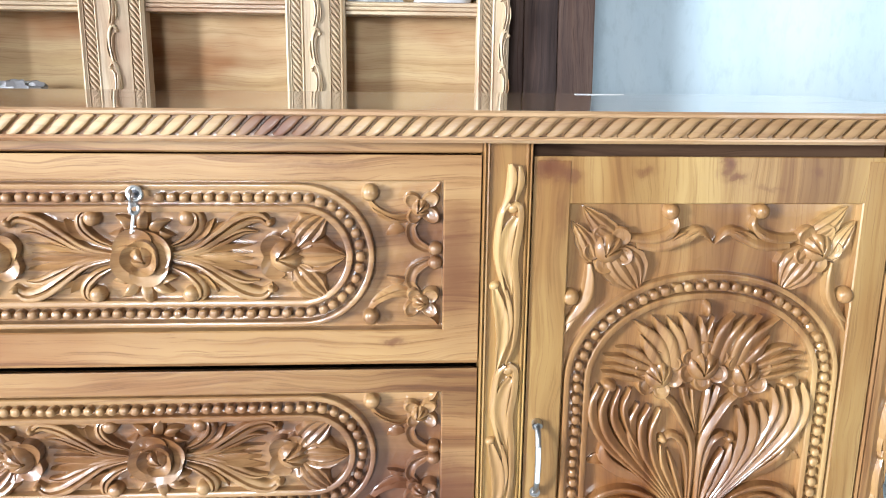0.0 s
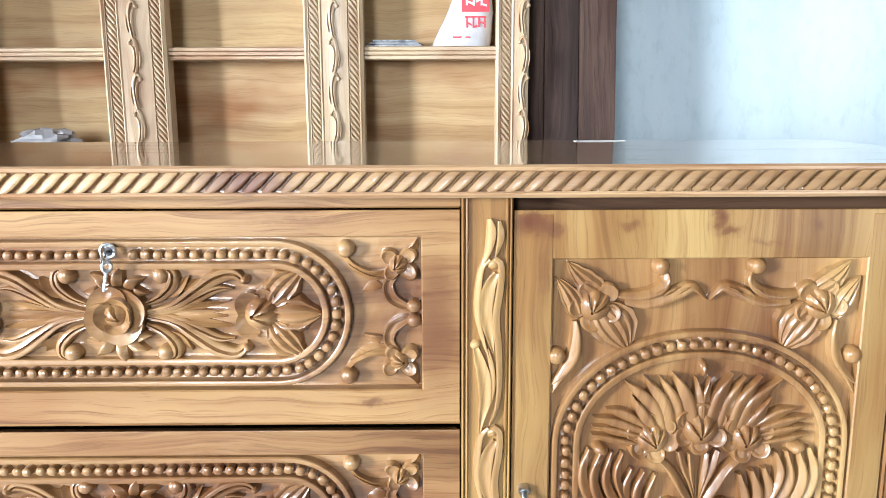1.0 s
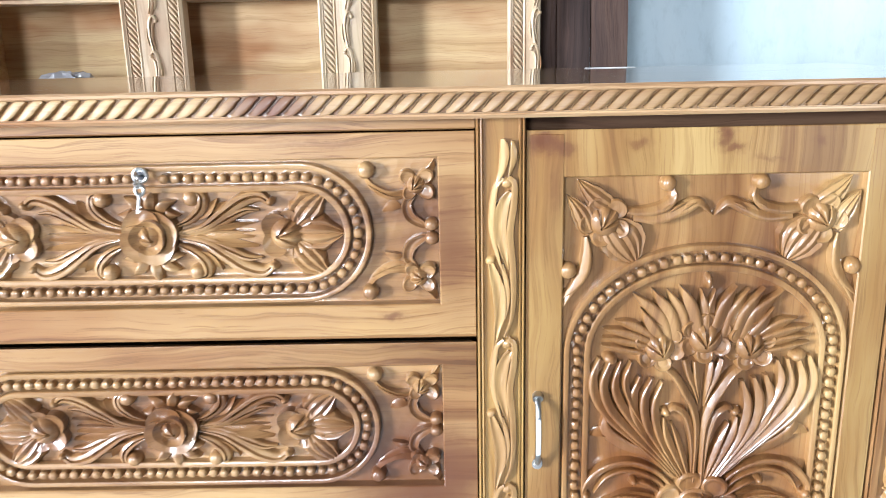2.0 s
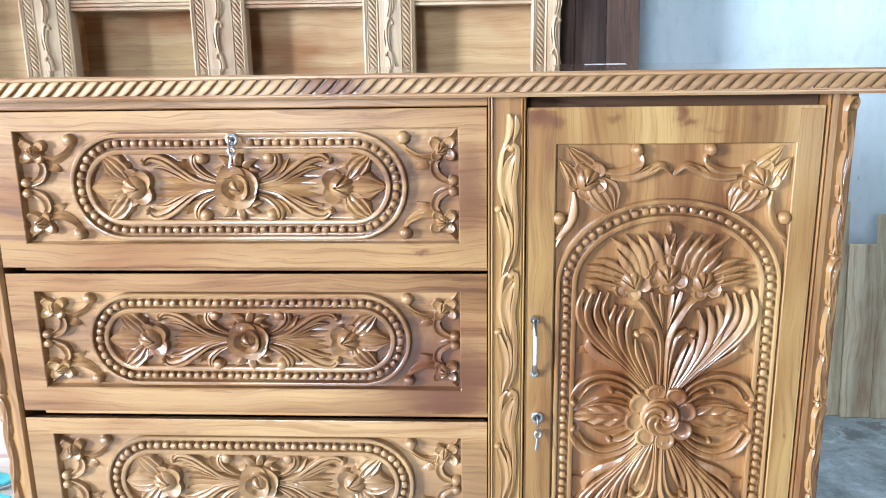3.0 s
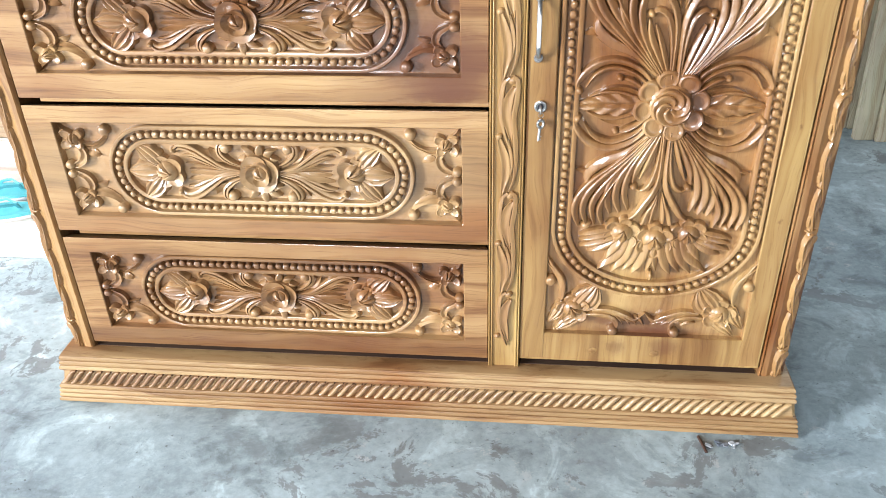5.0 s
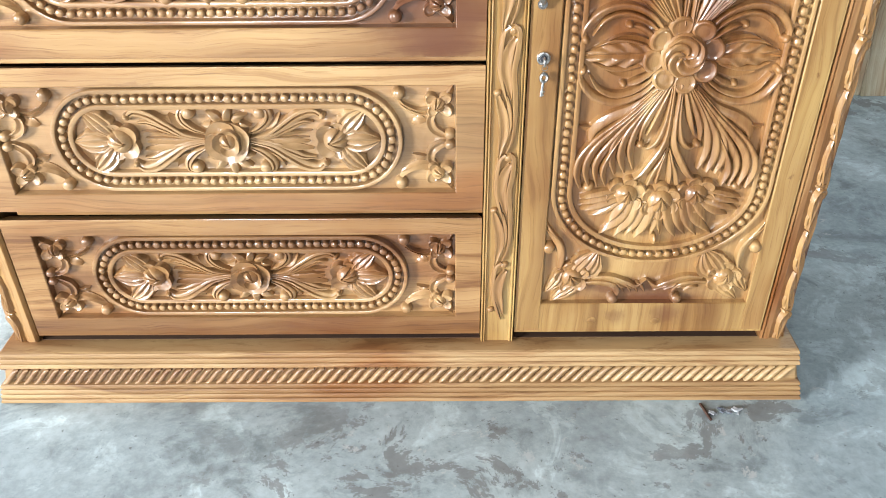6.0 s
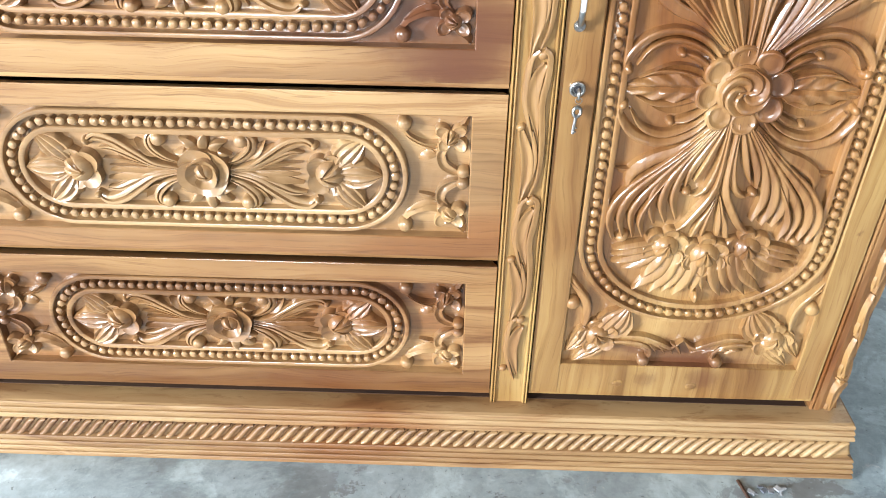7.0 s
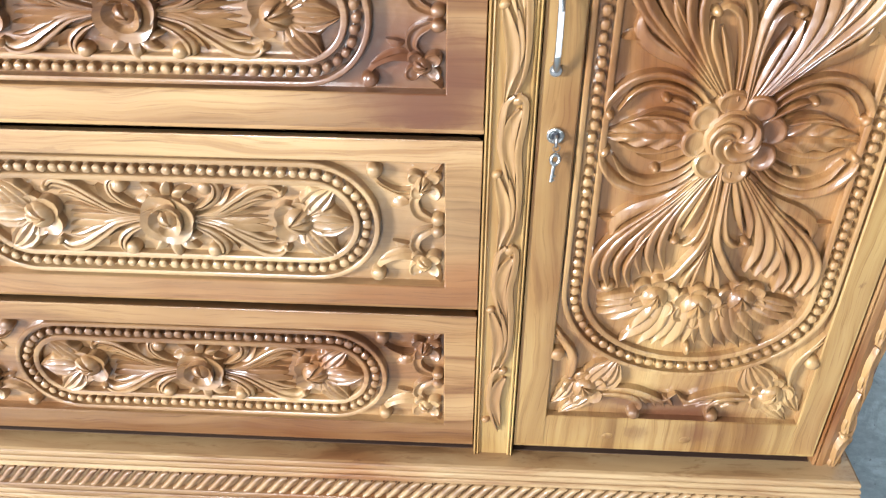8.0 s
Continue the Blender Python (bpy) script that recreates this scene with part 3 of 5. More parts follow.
# drawer ornament, right half; the left half mirrors it
def drawer_ornament():
    one, two = [], []   # on the axis / to be mirrored
    for i, a in enumerate((60, 150, 238, 325)):
        one.append(("petal", strand([(r * math.cos(radians(a + d)), r * math.sin(radians(a + d))) for d, r in ((-14, 0.0175), (18, 0.0250), (55, 0.0280), (90, 0.0280), (114, 0.0310))], 0.0180, 0.0128 - 0.0007 * i, PETAL, 16, 8, 0.3, 0.25, 0.5, 0.7, 0.0006 * i)))
    for i, a in enumerate((0, 122, 244)):
        one.append(("petal", strand([(r * math.cos(radians(a + d)), r * math.sin(radians(a + d))) for d, r in ((-20, 0.0135), (20, 0.0165), (70, 0.0170), (120, 0.0155), (150, 0.0185))], 0.0110, 0.0165, PETAL, 14, 7, 0.35, 0.25, 0.5, 0.8, 0.0006 * i)))
    one.append(("rose_heart", bud(0, 0, 0.0145, 0.9, 0.0178, (-0.45, 0.45))))
    for side in (1, -1):
        for a, l, b in ((126, 0.046, -16), (106, 0.057, -12), (86, 0.060, 7), (66, 0.056, 15), (50, 0.047, 18)):
            pts = [(r * math.cos(radians(a - b * q)), side * r * math.sin(radians(a - b * q))) for r, q in ((0.034, 0.0), (0.80 * l, 0.35), (l, 1.0))]
            one.append(("leaflet", strand(pts, 0.0158, 0.0108, BLADE if side > 0 else BLADE_BACK, 10, 9, 0.85, 0.03, 0.25)))
    for s in (1, -1):
        prof, back = (SLOPE, SLOPE_BACK) if s > 0 else (SLOPE_BACK, SLOPE)
        q = lambda pts: [(u, s * v) for u, v in pts]  # noqa: E731
        two.append(("ball", disc(0.0545, s * 0.0465, 0.0098, 0.0098, 0, dome(0.0125), 5, 16)))
        two.append(("scroll", strand(q([(0.034, 0.012), (0.052, 0.020), (0.0665, 0.034), (0.068, 0.049), (0.058, 0.0565)]), 0.0140, 0.0110, GOUGED if s > 0 else GOUGED_BACK, 16, 15, 0.35, 0.3, 0.5)))
        two.append(("leaflet", strand(q([(0.058, 0.021), (0.072, 0.030), (0.086, 0.045)]), 0.0125, 0.0085, back, 10, 7, 0.25, 0.06, 0.5)))
        two.append(("leaflet", strand(q([(0.070, 0.026), (0.083, 0.034), (0.097, 0.041)]), 0.008, 0.0070, back, 10, 6, 0.3, 0.06, 0.5)))
        two.append(("stem", strand(q([(0.034, 0.002), (0.066, 0.009), (0.092, 0.026), (0.116, 0.042), (0.138, 0.047), (0.152, 0.036)]), 0.0185, 0.0115, GOUGED if s > 0 else GOUGED_BACK, 24, 15, 0.3, 0.4, 0.6)))
        two.append(("stem", strand(q([(0.036, 0.001), (0.068, 0.006), (0.094, 0.018), (0.118, 0.029), (0.136, 0.030)]), 0.0130, 0.0090, GOUGED if s > 0 else GOUGED_BACK, 18, 15, 0.4, 0.2, 0.5)))
        two.append(("stem", strand(q([(0.040, 0.000), (0.074, 0.0035), (0.104, 0.011), (0.133, 0.015)]), 0.0100, 0.0080, prof, 16, 6, 0.5, 0.15, 0.5)))
        two.append(("stem", strand(q([(0.050, 0.000), (0.084, 0.001), (0.128, 0.0035)]), 0.0075, 0.0068, prof, 14, 6, 0.4, 0.15, 0.5)))
        two.append(("curl", disc(0.1505, s * 0.0405, 0.0068, 0.0052, 0.6 * s, dome(0.0115, 0.2), 4, 12)))
        two.append(("leaf", leaf((0.180, s * 0.014), (0.2190, s * 0.0530), 0.043, 0.0120, 2.6, 0.05 * s, 0.20, n=24, k=17, flutes=2.0, fat=0.80)))
        two.append(("leaf_edge", strand(q([(0.176, 0.020), (0.190, 0.039), (0.206, 0.053)]), 0.007, 0.0095, back, 10, 6, 0.4, 0.1, 0.5)))
        # corner spray between the oval and the edge of the field
        two.append(("ball", disc(0.2685, s * 0.0765, 0.0102, 0.0102, 0, dome(0.0125), 5, 16)))
        two.append(("tendril", strand(q([(0.2665, 0.068), (0.277, 0.055), (0.296, 0.046), (0.316, 0.049), (0.327, 0.058)]), 0.0105, 0.0088, prof, 18, 7, 0.4, 0.3, 0.5)))
        two.append(("tendril", strand(q([(0.270, 0.058), (0.284, 0.047), (0.301, 0.0405), (0.318, 0.044)]), 0.0062, 0.0065, prof, 14, 6, 0.2, 0.3, 0.5)))
        two.append(("leaflet", strand(q([(0.2875, 0.026), (0.299, 0.0325), (0.310, 0.031)]), 0.0115, 0.0075, back, 10, 7, 0.1, 0.2, 0.5)))
        two.append(("tendril", strand(q([(0.326, 0.046), (0.3165, 0.034), (0.3205, 0.018), (0.335, 0.0085), (0.345, 0.006)]), 0.0140, 0.0110, SCOOP, 18, 8, 0.4, 0.3, 0.45)))
        two.append(("ball", disc(0.3465, s * 0.0088, 0.0088, 0.0082, 0, dome(0.0122), 5, 14)))
        two.append(("petal", disc(0.319, s * 0.0665, 0.0115, 0.0095, 2.4 * s, cupped(0.0112), 5, 16)))
        two.append(("petal", disc(0.3395, s * 0.067, 0.0120, 0.0095, 0.7 * s, cupped(0.0112), 5, 16)))
        two.append(("petal", disc(0.3405, s * 0.0505, 0.0120, 0.0098, -0.7 * s, cupped(0.0145), 5, 16)))
        two.append(("petal", disc(0.3215, s * 0.0495, 0.0105, 0.0090, -2.3 * s, cupped(0.0125), 5, 16)))
        two.append(("flower_bud", bud(0.3290, s * 0.0580, 0.0112, 0.4 - 1.2 * s, 0.0160)))
        two.append(("leaflet", strand(q([(0.338, 0.072), (0.348, 0.078), (0.3515, 0.0885)]), 0.0080, 0.0090, prof, 9, 6, 0.6, 0.1, 0.4)))
    two.append(("leaf", leaf((0.184, 0.0), (0.2395, 0.0), 0.050, 0.0125, 2.6, 0.0, 0.20, n=24, k=17, flutes=2.0, fat=0.80)))
    for i, (a0, a1, r) in enumerate(((95, 190, 0.0255), (265, 172, 0.0262), (40, 118, 0.0235), (322, 248, 0.0240))):
        two.append(("petal", strand([(0.1685 + r * k * math.cos(radians(a0 + (a1 - a0) * q)), r * k * math.sin(radians(a0 + (a1 - a0) * q))) for q, k in ((0, 0.80), (0.3, 0.97), (0.6, 1.0), (1, 0.86))],
                                    0.0150, 0.0118 - 0.0008 * i, PETAL if a1 > a0 else PETAL_BACK, 14, 8, 0.3, 0.3, 0.5, 0.7)))
    two.append(("flower_bud", bud(0.1690, 0.0, 0.0195, -1.40, 0.0170)))
    made = [(n, mesh_from(n, *relief(d), wood_carved)) for n, d in one]
    for n, d in two:
        made.append((n, mesh_from(n, *relief(d), wood_carved)))
        made.append((n, mesh_from(n, *mirror(relief(d), -1, 1), wood_carved)))
    return made


# door ornament, upper right quarter; the others mirror it
def door_ornament():
    q4, q2, one = [], [], []

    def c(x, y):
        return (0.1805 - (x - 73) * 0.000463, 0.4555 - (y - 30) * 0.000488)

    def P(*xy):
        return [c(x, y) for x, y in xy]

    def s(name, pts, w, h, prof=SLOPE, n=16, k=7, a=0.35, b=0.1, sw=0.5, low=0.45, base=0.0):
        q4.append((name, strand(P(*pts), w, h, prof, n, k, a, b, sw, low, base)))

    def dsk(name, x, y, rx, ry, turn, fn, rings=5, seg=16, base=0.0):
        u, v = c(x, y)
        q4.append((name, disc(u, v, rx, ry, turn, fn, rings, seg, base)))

    # corner flower with its leaves and tendrils
    def bloom(into, u, v, turn, ring, heart, height, count=6):
        for i in range(count):
            a = turn + 2 * math.pi * i / count
            into.append(("petal", disc(u + ring * math.cos(a), v + ring * math.sin(a), 0.0122, 0.0128 + 0.0012 * (i % 2), a, cupped(height * (0.70 + 0.07 * (i % 3))), 6, 20)))
        into.append(("flower_bud", bud(u, v, heart, turn - 0.6, height, rings=8)))

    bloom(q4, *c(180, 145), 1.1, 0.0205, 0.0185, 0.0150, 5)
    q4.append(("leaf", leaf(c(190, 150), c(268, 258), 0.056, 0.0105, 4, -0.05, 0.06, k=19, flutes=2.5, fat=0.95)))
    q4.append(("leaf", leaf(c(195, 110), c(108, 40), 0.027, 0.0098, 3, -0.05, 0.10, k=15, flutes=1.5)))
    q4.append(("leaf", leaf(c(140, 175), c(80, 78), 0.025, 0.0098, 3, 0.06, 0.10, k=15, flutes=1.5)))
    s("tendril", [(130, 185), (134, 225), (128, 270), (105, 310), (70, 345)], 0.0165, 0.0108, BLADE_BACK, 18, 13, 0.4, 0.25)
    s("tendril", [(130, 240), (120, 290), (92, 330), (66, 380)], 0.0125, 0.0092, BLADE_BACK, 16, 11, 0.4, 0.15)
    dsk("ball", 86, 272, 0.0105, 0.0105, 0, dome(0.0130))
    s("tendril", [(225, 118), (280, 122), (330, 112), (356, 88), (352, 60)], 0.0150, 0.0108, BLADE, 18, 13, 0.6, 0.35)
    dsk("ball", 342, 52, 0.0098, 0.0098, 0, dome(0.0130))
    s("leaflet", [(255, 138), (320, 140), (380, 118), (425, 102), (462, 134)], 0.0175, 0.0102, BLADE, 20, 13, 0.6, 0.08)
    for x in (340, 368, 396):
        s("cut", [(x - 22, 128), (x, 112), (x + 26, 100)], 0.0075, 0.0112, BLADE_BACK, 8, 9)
    # plume of blades over the three flowers, as offsets from the rose
    def sprig(name, rows, widths, h, prof, k=15, a=0.5, b=0.08, sw=0.45, low=0.55, rise=0.0):
        for i, pts in enumerate(rows):
            pts = [(u - 0.006 * (1 - v / 0.32), v) for u, v in pts]
            q4.append((name, strand(pts, 0.90 * widths[i % len(widths)], h, prof, 5 * len(pts), k, a, b, sw, low, rise * (i % 2))))

    plume = (((0.003, 0.246), (0.004, 0.280), (0.009, 0.311)), ((0.011, 0.250), (0.022, 0.289), (0.035, 0.315)), ((0.025, 0.246), (0.036, 0.283), (0.051, 0.311)),
             ((0.038, 0.244), (0.050, 0.281), (0.070, 0.312)), ((0.049, 0.245), (0.063, 0.277), (0.094, 0.308)), ((0.058, 0.247), (0.071, 0.265), (0.083, 0.286)))
    sprig("plume_blade", plume, (0.0180, 0.0220, 0.0215, 0.0232, 0.0245, 0.0185), 0.0118, BLADE, a=0.75, b=0.05, sw=0.40, rise=0.0012)
    side = (((0.066, 0.246), (0.092, 0.263), (0.115, 0.271)), ((0.070, 0.242), (0.100, 0.253), (0.130, 0.261)), ((0.073, 0.235), (0.101, 0.242), (0.131, 0.249)),
            ((0.077, 0.226), (0.105, 0.232), (0.132, 0.239)))
    sprig("leaflet", side, (0.0168, 0.0152, 0.0140, 0.0120), 0.0108, BLADE, a=0.65, b=0.10, sw=0.50, rise=0.0010)
    # side flower of the three
    bloom(q4, 0.057, 0.235, 0.3, 0.0215, 0.0190, 0.0160)
    # bundles of blades that rise from the rose
    outer = (((0.134, 0.221), (0.142, 0.194), (0.138, 0.167), (0.117, 0.135), (0.080, 0.100), (0.042, 0.059)), ((0.121, 0.217), (0.129, 0.186), (0.121, 0.155), (0.097, 0.124), (0.062, 0.088), (0.034, 0.054)),
             ((0.107, 0.217), (0.114, 0.183), (0.104, 0.155), (0.083, 0.124), (0.053, 0.084), (0.027, 0.051)), ((0.094, 0.216), (0.101, 0.189), (0.093, 0.160), (0.076, 0.126)))
    sprig("strand", outer, (0.0170, 0.0165, 0.0160, 0.0125), 0.0128, BLADE, a=0.35, b=0.30, sw=0.32, low=0.6, rise=0.0012)
    inner = (((0.082, 0.195), (0.090, 0.167), (0.086, 0.136), (0.068, 0.104), (0.030, 0.051)), ((0.067, 0.192), (0.076, 0.164), (0.073, 0.132), (0.057, 0.100), (0.024, 0.047)),
             ((0.053, 0.187), (0.062, 0.156), (0.059, 0.124), (0.045, 0.088), (0.019, 0.045)))
    sprig("strand", inner, (0.0165, 0.0165, 0.0150), 0.0122, BLADE, a=0.40, b=0.30, sw=0.32, low=0.6, rise=0.0010)
    sprig("leaf", [((0.128, 0.143), (0.124, 0.118), (0.102, 0.099), (0.066, 0.081), (0.034, 0.049))], (0.0215,), 0.0095, BLADE_BACK, a=0.12, b=0.30, sw=0.35, low=0.6)
    hook = (((0.047, 0.146), (0.036, 0.151), (0.022, 0.140), (0.0145, 0.113), (0.012, 0.081), (0.0125, 0.045)), ((0.050, 0.137), (0.046, 0.113), (0.034, 0.084), (0.017, 0.046)),
            ((0.040, 0.129), (0.031, 0.105), (0.021, 0.072), (0.014, 0.046)))
    sprig("hook", hook, (0.0120, 0.0135, 0.0110), 0.0112, BLADE, a=0.35, b=0.35, sw=0.45, low=0.6)
    q4.append(("curl", disc(0.0445, 0.1445, 0.0075, 0.0062, 0.5, dome(0.0118, 0.25), 4, 14)))
    q4.append(("curl", disc(0.119, 0.2195, 0.0110, 0.0080, 0.4, dome(0.0120, 0.25), 4, 14)))
    sprig("ribbon", [((0.051, 0.207), (0.038, 0.196), (0.024, 0.173), (0.0125, 0.149), (0.0075, 0.117), (0.009, 0.045))], (0.0145,), 0.0128, BLADE, a=0.55, b=0.45, sw=0.40, low=0.65)
    sprig("leaflet", (((0.025, 0.217), (0.019, 0.196), (0.0115, 0.177), (0.006, 0.152)), ((0.012, 0.214), (0.0095, 0.188), (0.0055, 0.160))), (0.0120, 0.0100), 0.0102, BLADE, a=0.75, b=0.10, sw=0.40)
    sprig("leaflet", [((0.146, 0.114), (0.132, 0.118), (0.118, 0.112))], (0.0120,), 0.0080, SLOPE, a=0.15, b=0.5)
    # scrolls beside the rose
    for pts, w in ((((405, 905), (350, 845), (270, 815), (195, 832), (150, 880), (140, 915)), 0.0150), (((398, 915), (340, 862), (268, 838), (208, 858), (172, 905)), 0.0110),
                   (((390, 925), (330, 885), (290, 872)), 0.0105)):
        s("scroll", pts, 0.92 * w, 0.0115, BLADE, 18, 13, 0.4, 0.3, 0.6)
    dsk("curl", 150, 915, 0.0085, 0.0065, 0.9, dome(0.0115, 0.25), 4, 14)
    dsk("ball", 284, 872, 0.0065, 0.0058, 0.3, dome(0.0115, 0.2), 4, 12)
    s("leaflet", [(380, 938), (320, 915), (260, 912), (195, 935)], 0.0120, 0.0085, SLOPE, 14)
    # on the upright axis: middle flower of the three and bud at the plume's tip
    bloom(q2, 0.0, 0.247, 0.52, 0.0225, 0.0210, 0.0172)
    q2.append(("plume_tip", disc(0, 0.3205, 0.0052, 0.0110, 0.0, dome(0.0125, 0.2), 5, 14)))
    # rose and side leaves
    for i in range(8):
        a = 2 * math.pi * i / 8 + 0.2
        one.append(("petal", disc(0.043 * math.cos(a), 0.043 * math.sin(a), 0.0170, 0.0192, a, cupped(0.0130 + 0.0015 * (i % 2)), 8, 24)))
    one.append(("rose_heart", disc(0, 0, 0.0340, 0.0340, 0.0, dome(0.0135, 0.6), 8, 32)))
    for i in range(5):
        one.append(("rose_arm", strand([(r * math.cos(radians(72 * i + d)), r * math.sin(radians(72 * i + d))) for d, r in ((0, 0.003), (25, 0.0125), (65, 0.0200), (110, 0.0255), (150, 0.0300))],
                                       0.0190, 0.0195, BLADE_BACK, 16, 9, 0.45, 0.12, 0.5, 0.75)))
    made = []
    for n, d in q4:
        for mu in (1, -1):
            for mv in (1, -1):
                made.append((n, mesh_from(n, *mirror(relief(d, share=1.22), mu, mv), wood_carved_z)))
    for n, d in q2:
        made += [(n, mesh_from(n, *mirror(relief(d, share=1.22), 1, mv), wood_carved_z)) for mv in (1, -1)]
    for mu in (1, -1):
        for dv, w in ((0.0, 0.038),):
            one.append(("leaf", mirror(leaf((0.046, dv), (0.152, dv - 0.002), w, 0.0115, 4, 0.02, 0.08, n=32, k=17, slash=0.40, fat=0.8), mu, 1)))
        for sv in (1, -1):
            one.append(("leaflet", mirror(strand([(0.050, 0.012 * sv), (0.080, 0.020 * sv), (0.108, 0.020 * sv), (0.130, 0.012 * sv)], 0.0085, 0.0090, BLADE if sv > 0 else BLADE_BACK, 16, 11, 0.4, 0.1, 0.5), mu, 1)))
    # slanting cuts between the lower corner flowers
    for i in range(4):
        a, b = -0.056 + 0.0125 * i, 0.014 + 0.0175 * i
        one.append(("leaflet", strand([(a, -0.411), (a + 0.010, -0.418), (a + 0.019, -0.433)], 0.0085, 0.0088, BLADE, 8, 11, 0.3, 0.08, 0.45)))
        one.append(("leaflet", strand([(b, -0.428), (b + 0.010, -0.419), (b + 0.026, -0.421)], 0.0085, 0.0088, BLADE_BACK, 8, 11, 0.3, 0.08, 0.45)))
    made += [(n, mesh_from(n, *relief(d, share=1.22), wood_carved_z)) for n, d in one]
    return made


def extruded(profile, z0, z1, closed=True):
    """A profile in (x, y) pulled up from z0 to z1."""
    n = len(profile)
    v = [(x, y, z0) for x, y in profile] + [(x, y, z1) for x, y in profile]
    f = [(i, (i + 1) % n, n + (i + 1) % n, n + i) for i in range(n)]
    return v, f + [tuple(reversed(range(n))), tuple(range(n, 2 * n))]


def tube(pts, rx, ry=None, seg=10):
    """A round bar through 3D points."""
    ry = rx if ry is None else ry
    p = [Vector(q) for q in pts]
    v, f = [], []
    for i, q in enumerate(p):
        d = (p[min(i + 1, len(p) - 1)] - p[max(i - 1, 0)]).normalized()
        side = d.cross(Vector((0, 1, 0)))
        side = side.normalized() if side.length > 1e-3 else Vector((1, 0, 0))
        up = side.cross(d)
        v += [tuple(q + side * rx * math.cos(2 * math.pi * j / seg) + up * ry * math.sin(2 * math.pi * j / seg)) for j in range(seg)]
    for i in range(len(p) - 1):
        for j in range(seg):
            a, b = i * seg + j, i * seg + (j + 1) % seg
            f.append((a, b, b + seg, a + seg))
    return v, f + [tuple(range(seg)), tuple(range((len(p) - 1) * seg, len(p) * seg))]


def torus(cx, cy, cz, R, r, normal="y", seg=20, ring=8, squash=1.0):
    v, f = [], []
    for i in range(seg):
        a = 2 * math.pi * i / seg
        for j in range(ring):
            b = 2 * math.pi * j / ring
            d, e = R + r * math.cos(b), r * math.sin(b)
            q = (d * math.cos(a), e, d * math.sin(a) * squash) if normal == "y" else (e, d * math.cos(a), d * math.sin(a) * squash)
            v.append((cx + q[0], cy + q[1], cz + q[2]))
            f.append((i * ring + j, ((i + 1) % seg) * ring + j, ((i + 1) % seg) * ring + (j + 1) % ring, i * ring + (j + 1) % ring))
    return v, f


# ---- the room ----
XL, XR, YF, YB, ZC = -3.4, 2.7, -3.5, 1.86, 3.8


def structure(name, data, mat, label):
    ob = new(name, mesh_from(name, *data, mat, smooth=False))
    return tagged(ob, label, name.split("_")[0], kind="structure")


structure("floor", box_data(XL, XR, YF, YB, -0.12, 0.0, 0.001), floor_mat, "grey stained concrete workshop floor with pale paint spots")
structure("ground", box_data(-60, 60, -60, 60, -0.30, -0.125, 0.01), floor_mat, "pale trodden ground outside the workshop")
structure("wall_back", box_data(XL - 0.2, XR + 0.2, YB, YB + 0.2, -0.12, ZC, 0.001), wall_mat, "pale blue limewashed plaster wall behind the shelves")
# right, left and front walls and ceiling are unseen, added dark against bounced light
structure("wall_right", joined(box_data(XR, XR + 0.2, YF - 0.2, 0.12, -0.12, ZC, 0.001), box_data(XR, XR + 0.2, 1.08, YB, -0.12, ZC, 0.001),
                               box_data(XR, XR + 0.2, 0.12, 1.08, -0.12, 1.55, 0.001), box_data(XR, XR + 0.2, 0.12, 1.08, 2.85, ZC, 0.001)), rough_wall, "unseen dark right wall with an opening for an added fill lamp")
OY0, OY1, OZ0, OZ1 = -3.15, -1.20, 0.25, 2.45
RY0, RY1, RZ1 = 0.08, 1.16, 2.10
structure("wall_left", joined(box_data(XL - 0.2, XL, YF - 0.2, OY0, -0.12, ZC, 0.001), box_data(XL - 0.2, XL, OY1, RY0, -0.12, ZC, 0.001),
                              box_data(XL - 0.2, XL, RY1, YB, -0.12, ZC, 0.001), box_data(XL - 0.2, XL, RY0, RY1, RZ1, ZC, 0.001),
                              box_data(XL - 0.2, XL, OY0, OY1, -0.12, OZ0, 0.001), box_data(XL - 0.2, XL, OY0, OY1, OZ1, ZC, 0.001)), rough_wall, "unseen dark left wall with two daylight openings")
FX0, FX1, FZ0, FZ1 = -2.10, -0.30, 0.3, 2.9
GX0, GX1, GZ1 = 1.80, 2.65, 2.40
structure("wall_front", joined(box_data(XL, FX0, YF - 0.2, YF, -0.12, ZC, 0.001), box_data(FX1, GX0, YF - 0.2, YF, -0.12, ZC, 0.001), box_data(GX1, XR, YF - 0.2, YF, -0.12, ZC, 0.001),
                               box_data(GX0, GX1, YF - 0.2, YF, GZ1, ZC, 0.001),
                               box_data(FX0, FX1, YF - 0.2, YF, -0.12, FZ0, 0.001), box_data(FX0, FX1, YF - 0.2, YF, FZ1, ZC, 0.001)), rough_wall, "unseen dark front wall with a shop opening and an added fill opening")
structure("ceiling", box_data(XL - 0.2, XR + 0.2, YF - 0.2, YB + 0.2, ZC, ZC + 0.15, 0.001), ceiling_mat, "unseen dark ceiling that closes the room")


# ---- the carved chest ----
chest = thing("chest_of_drawers", "carved honey-coloured lacquered teak chest with drawers and door", "chest", (0, 0, 0))

X0, X1 = -0.758, 0.675          # outer corners of the posts
DX0, DX1 = -0.697, 0.1055        # drawers
SX0, SX1 = 0.107, 0.166         # upright between drawers and door
RX0, RX1 = 0.1672, 0.614         # door
CX = 0.5 * (-0.650 + 0.061)

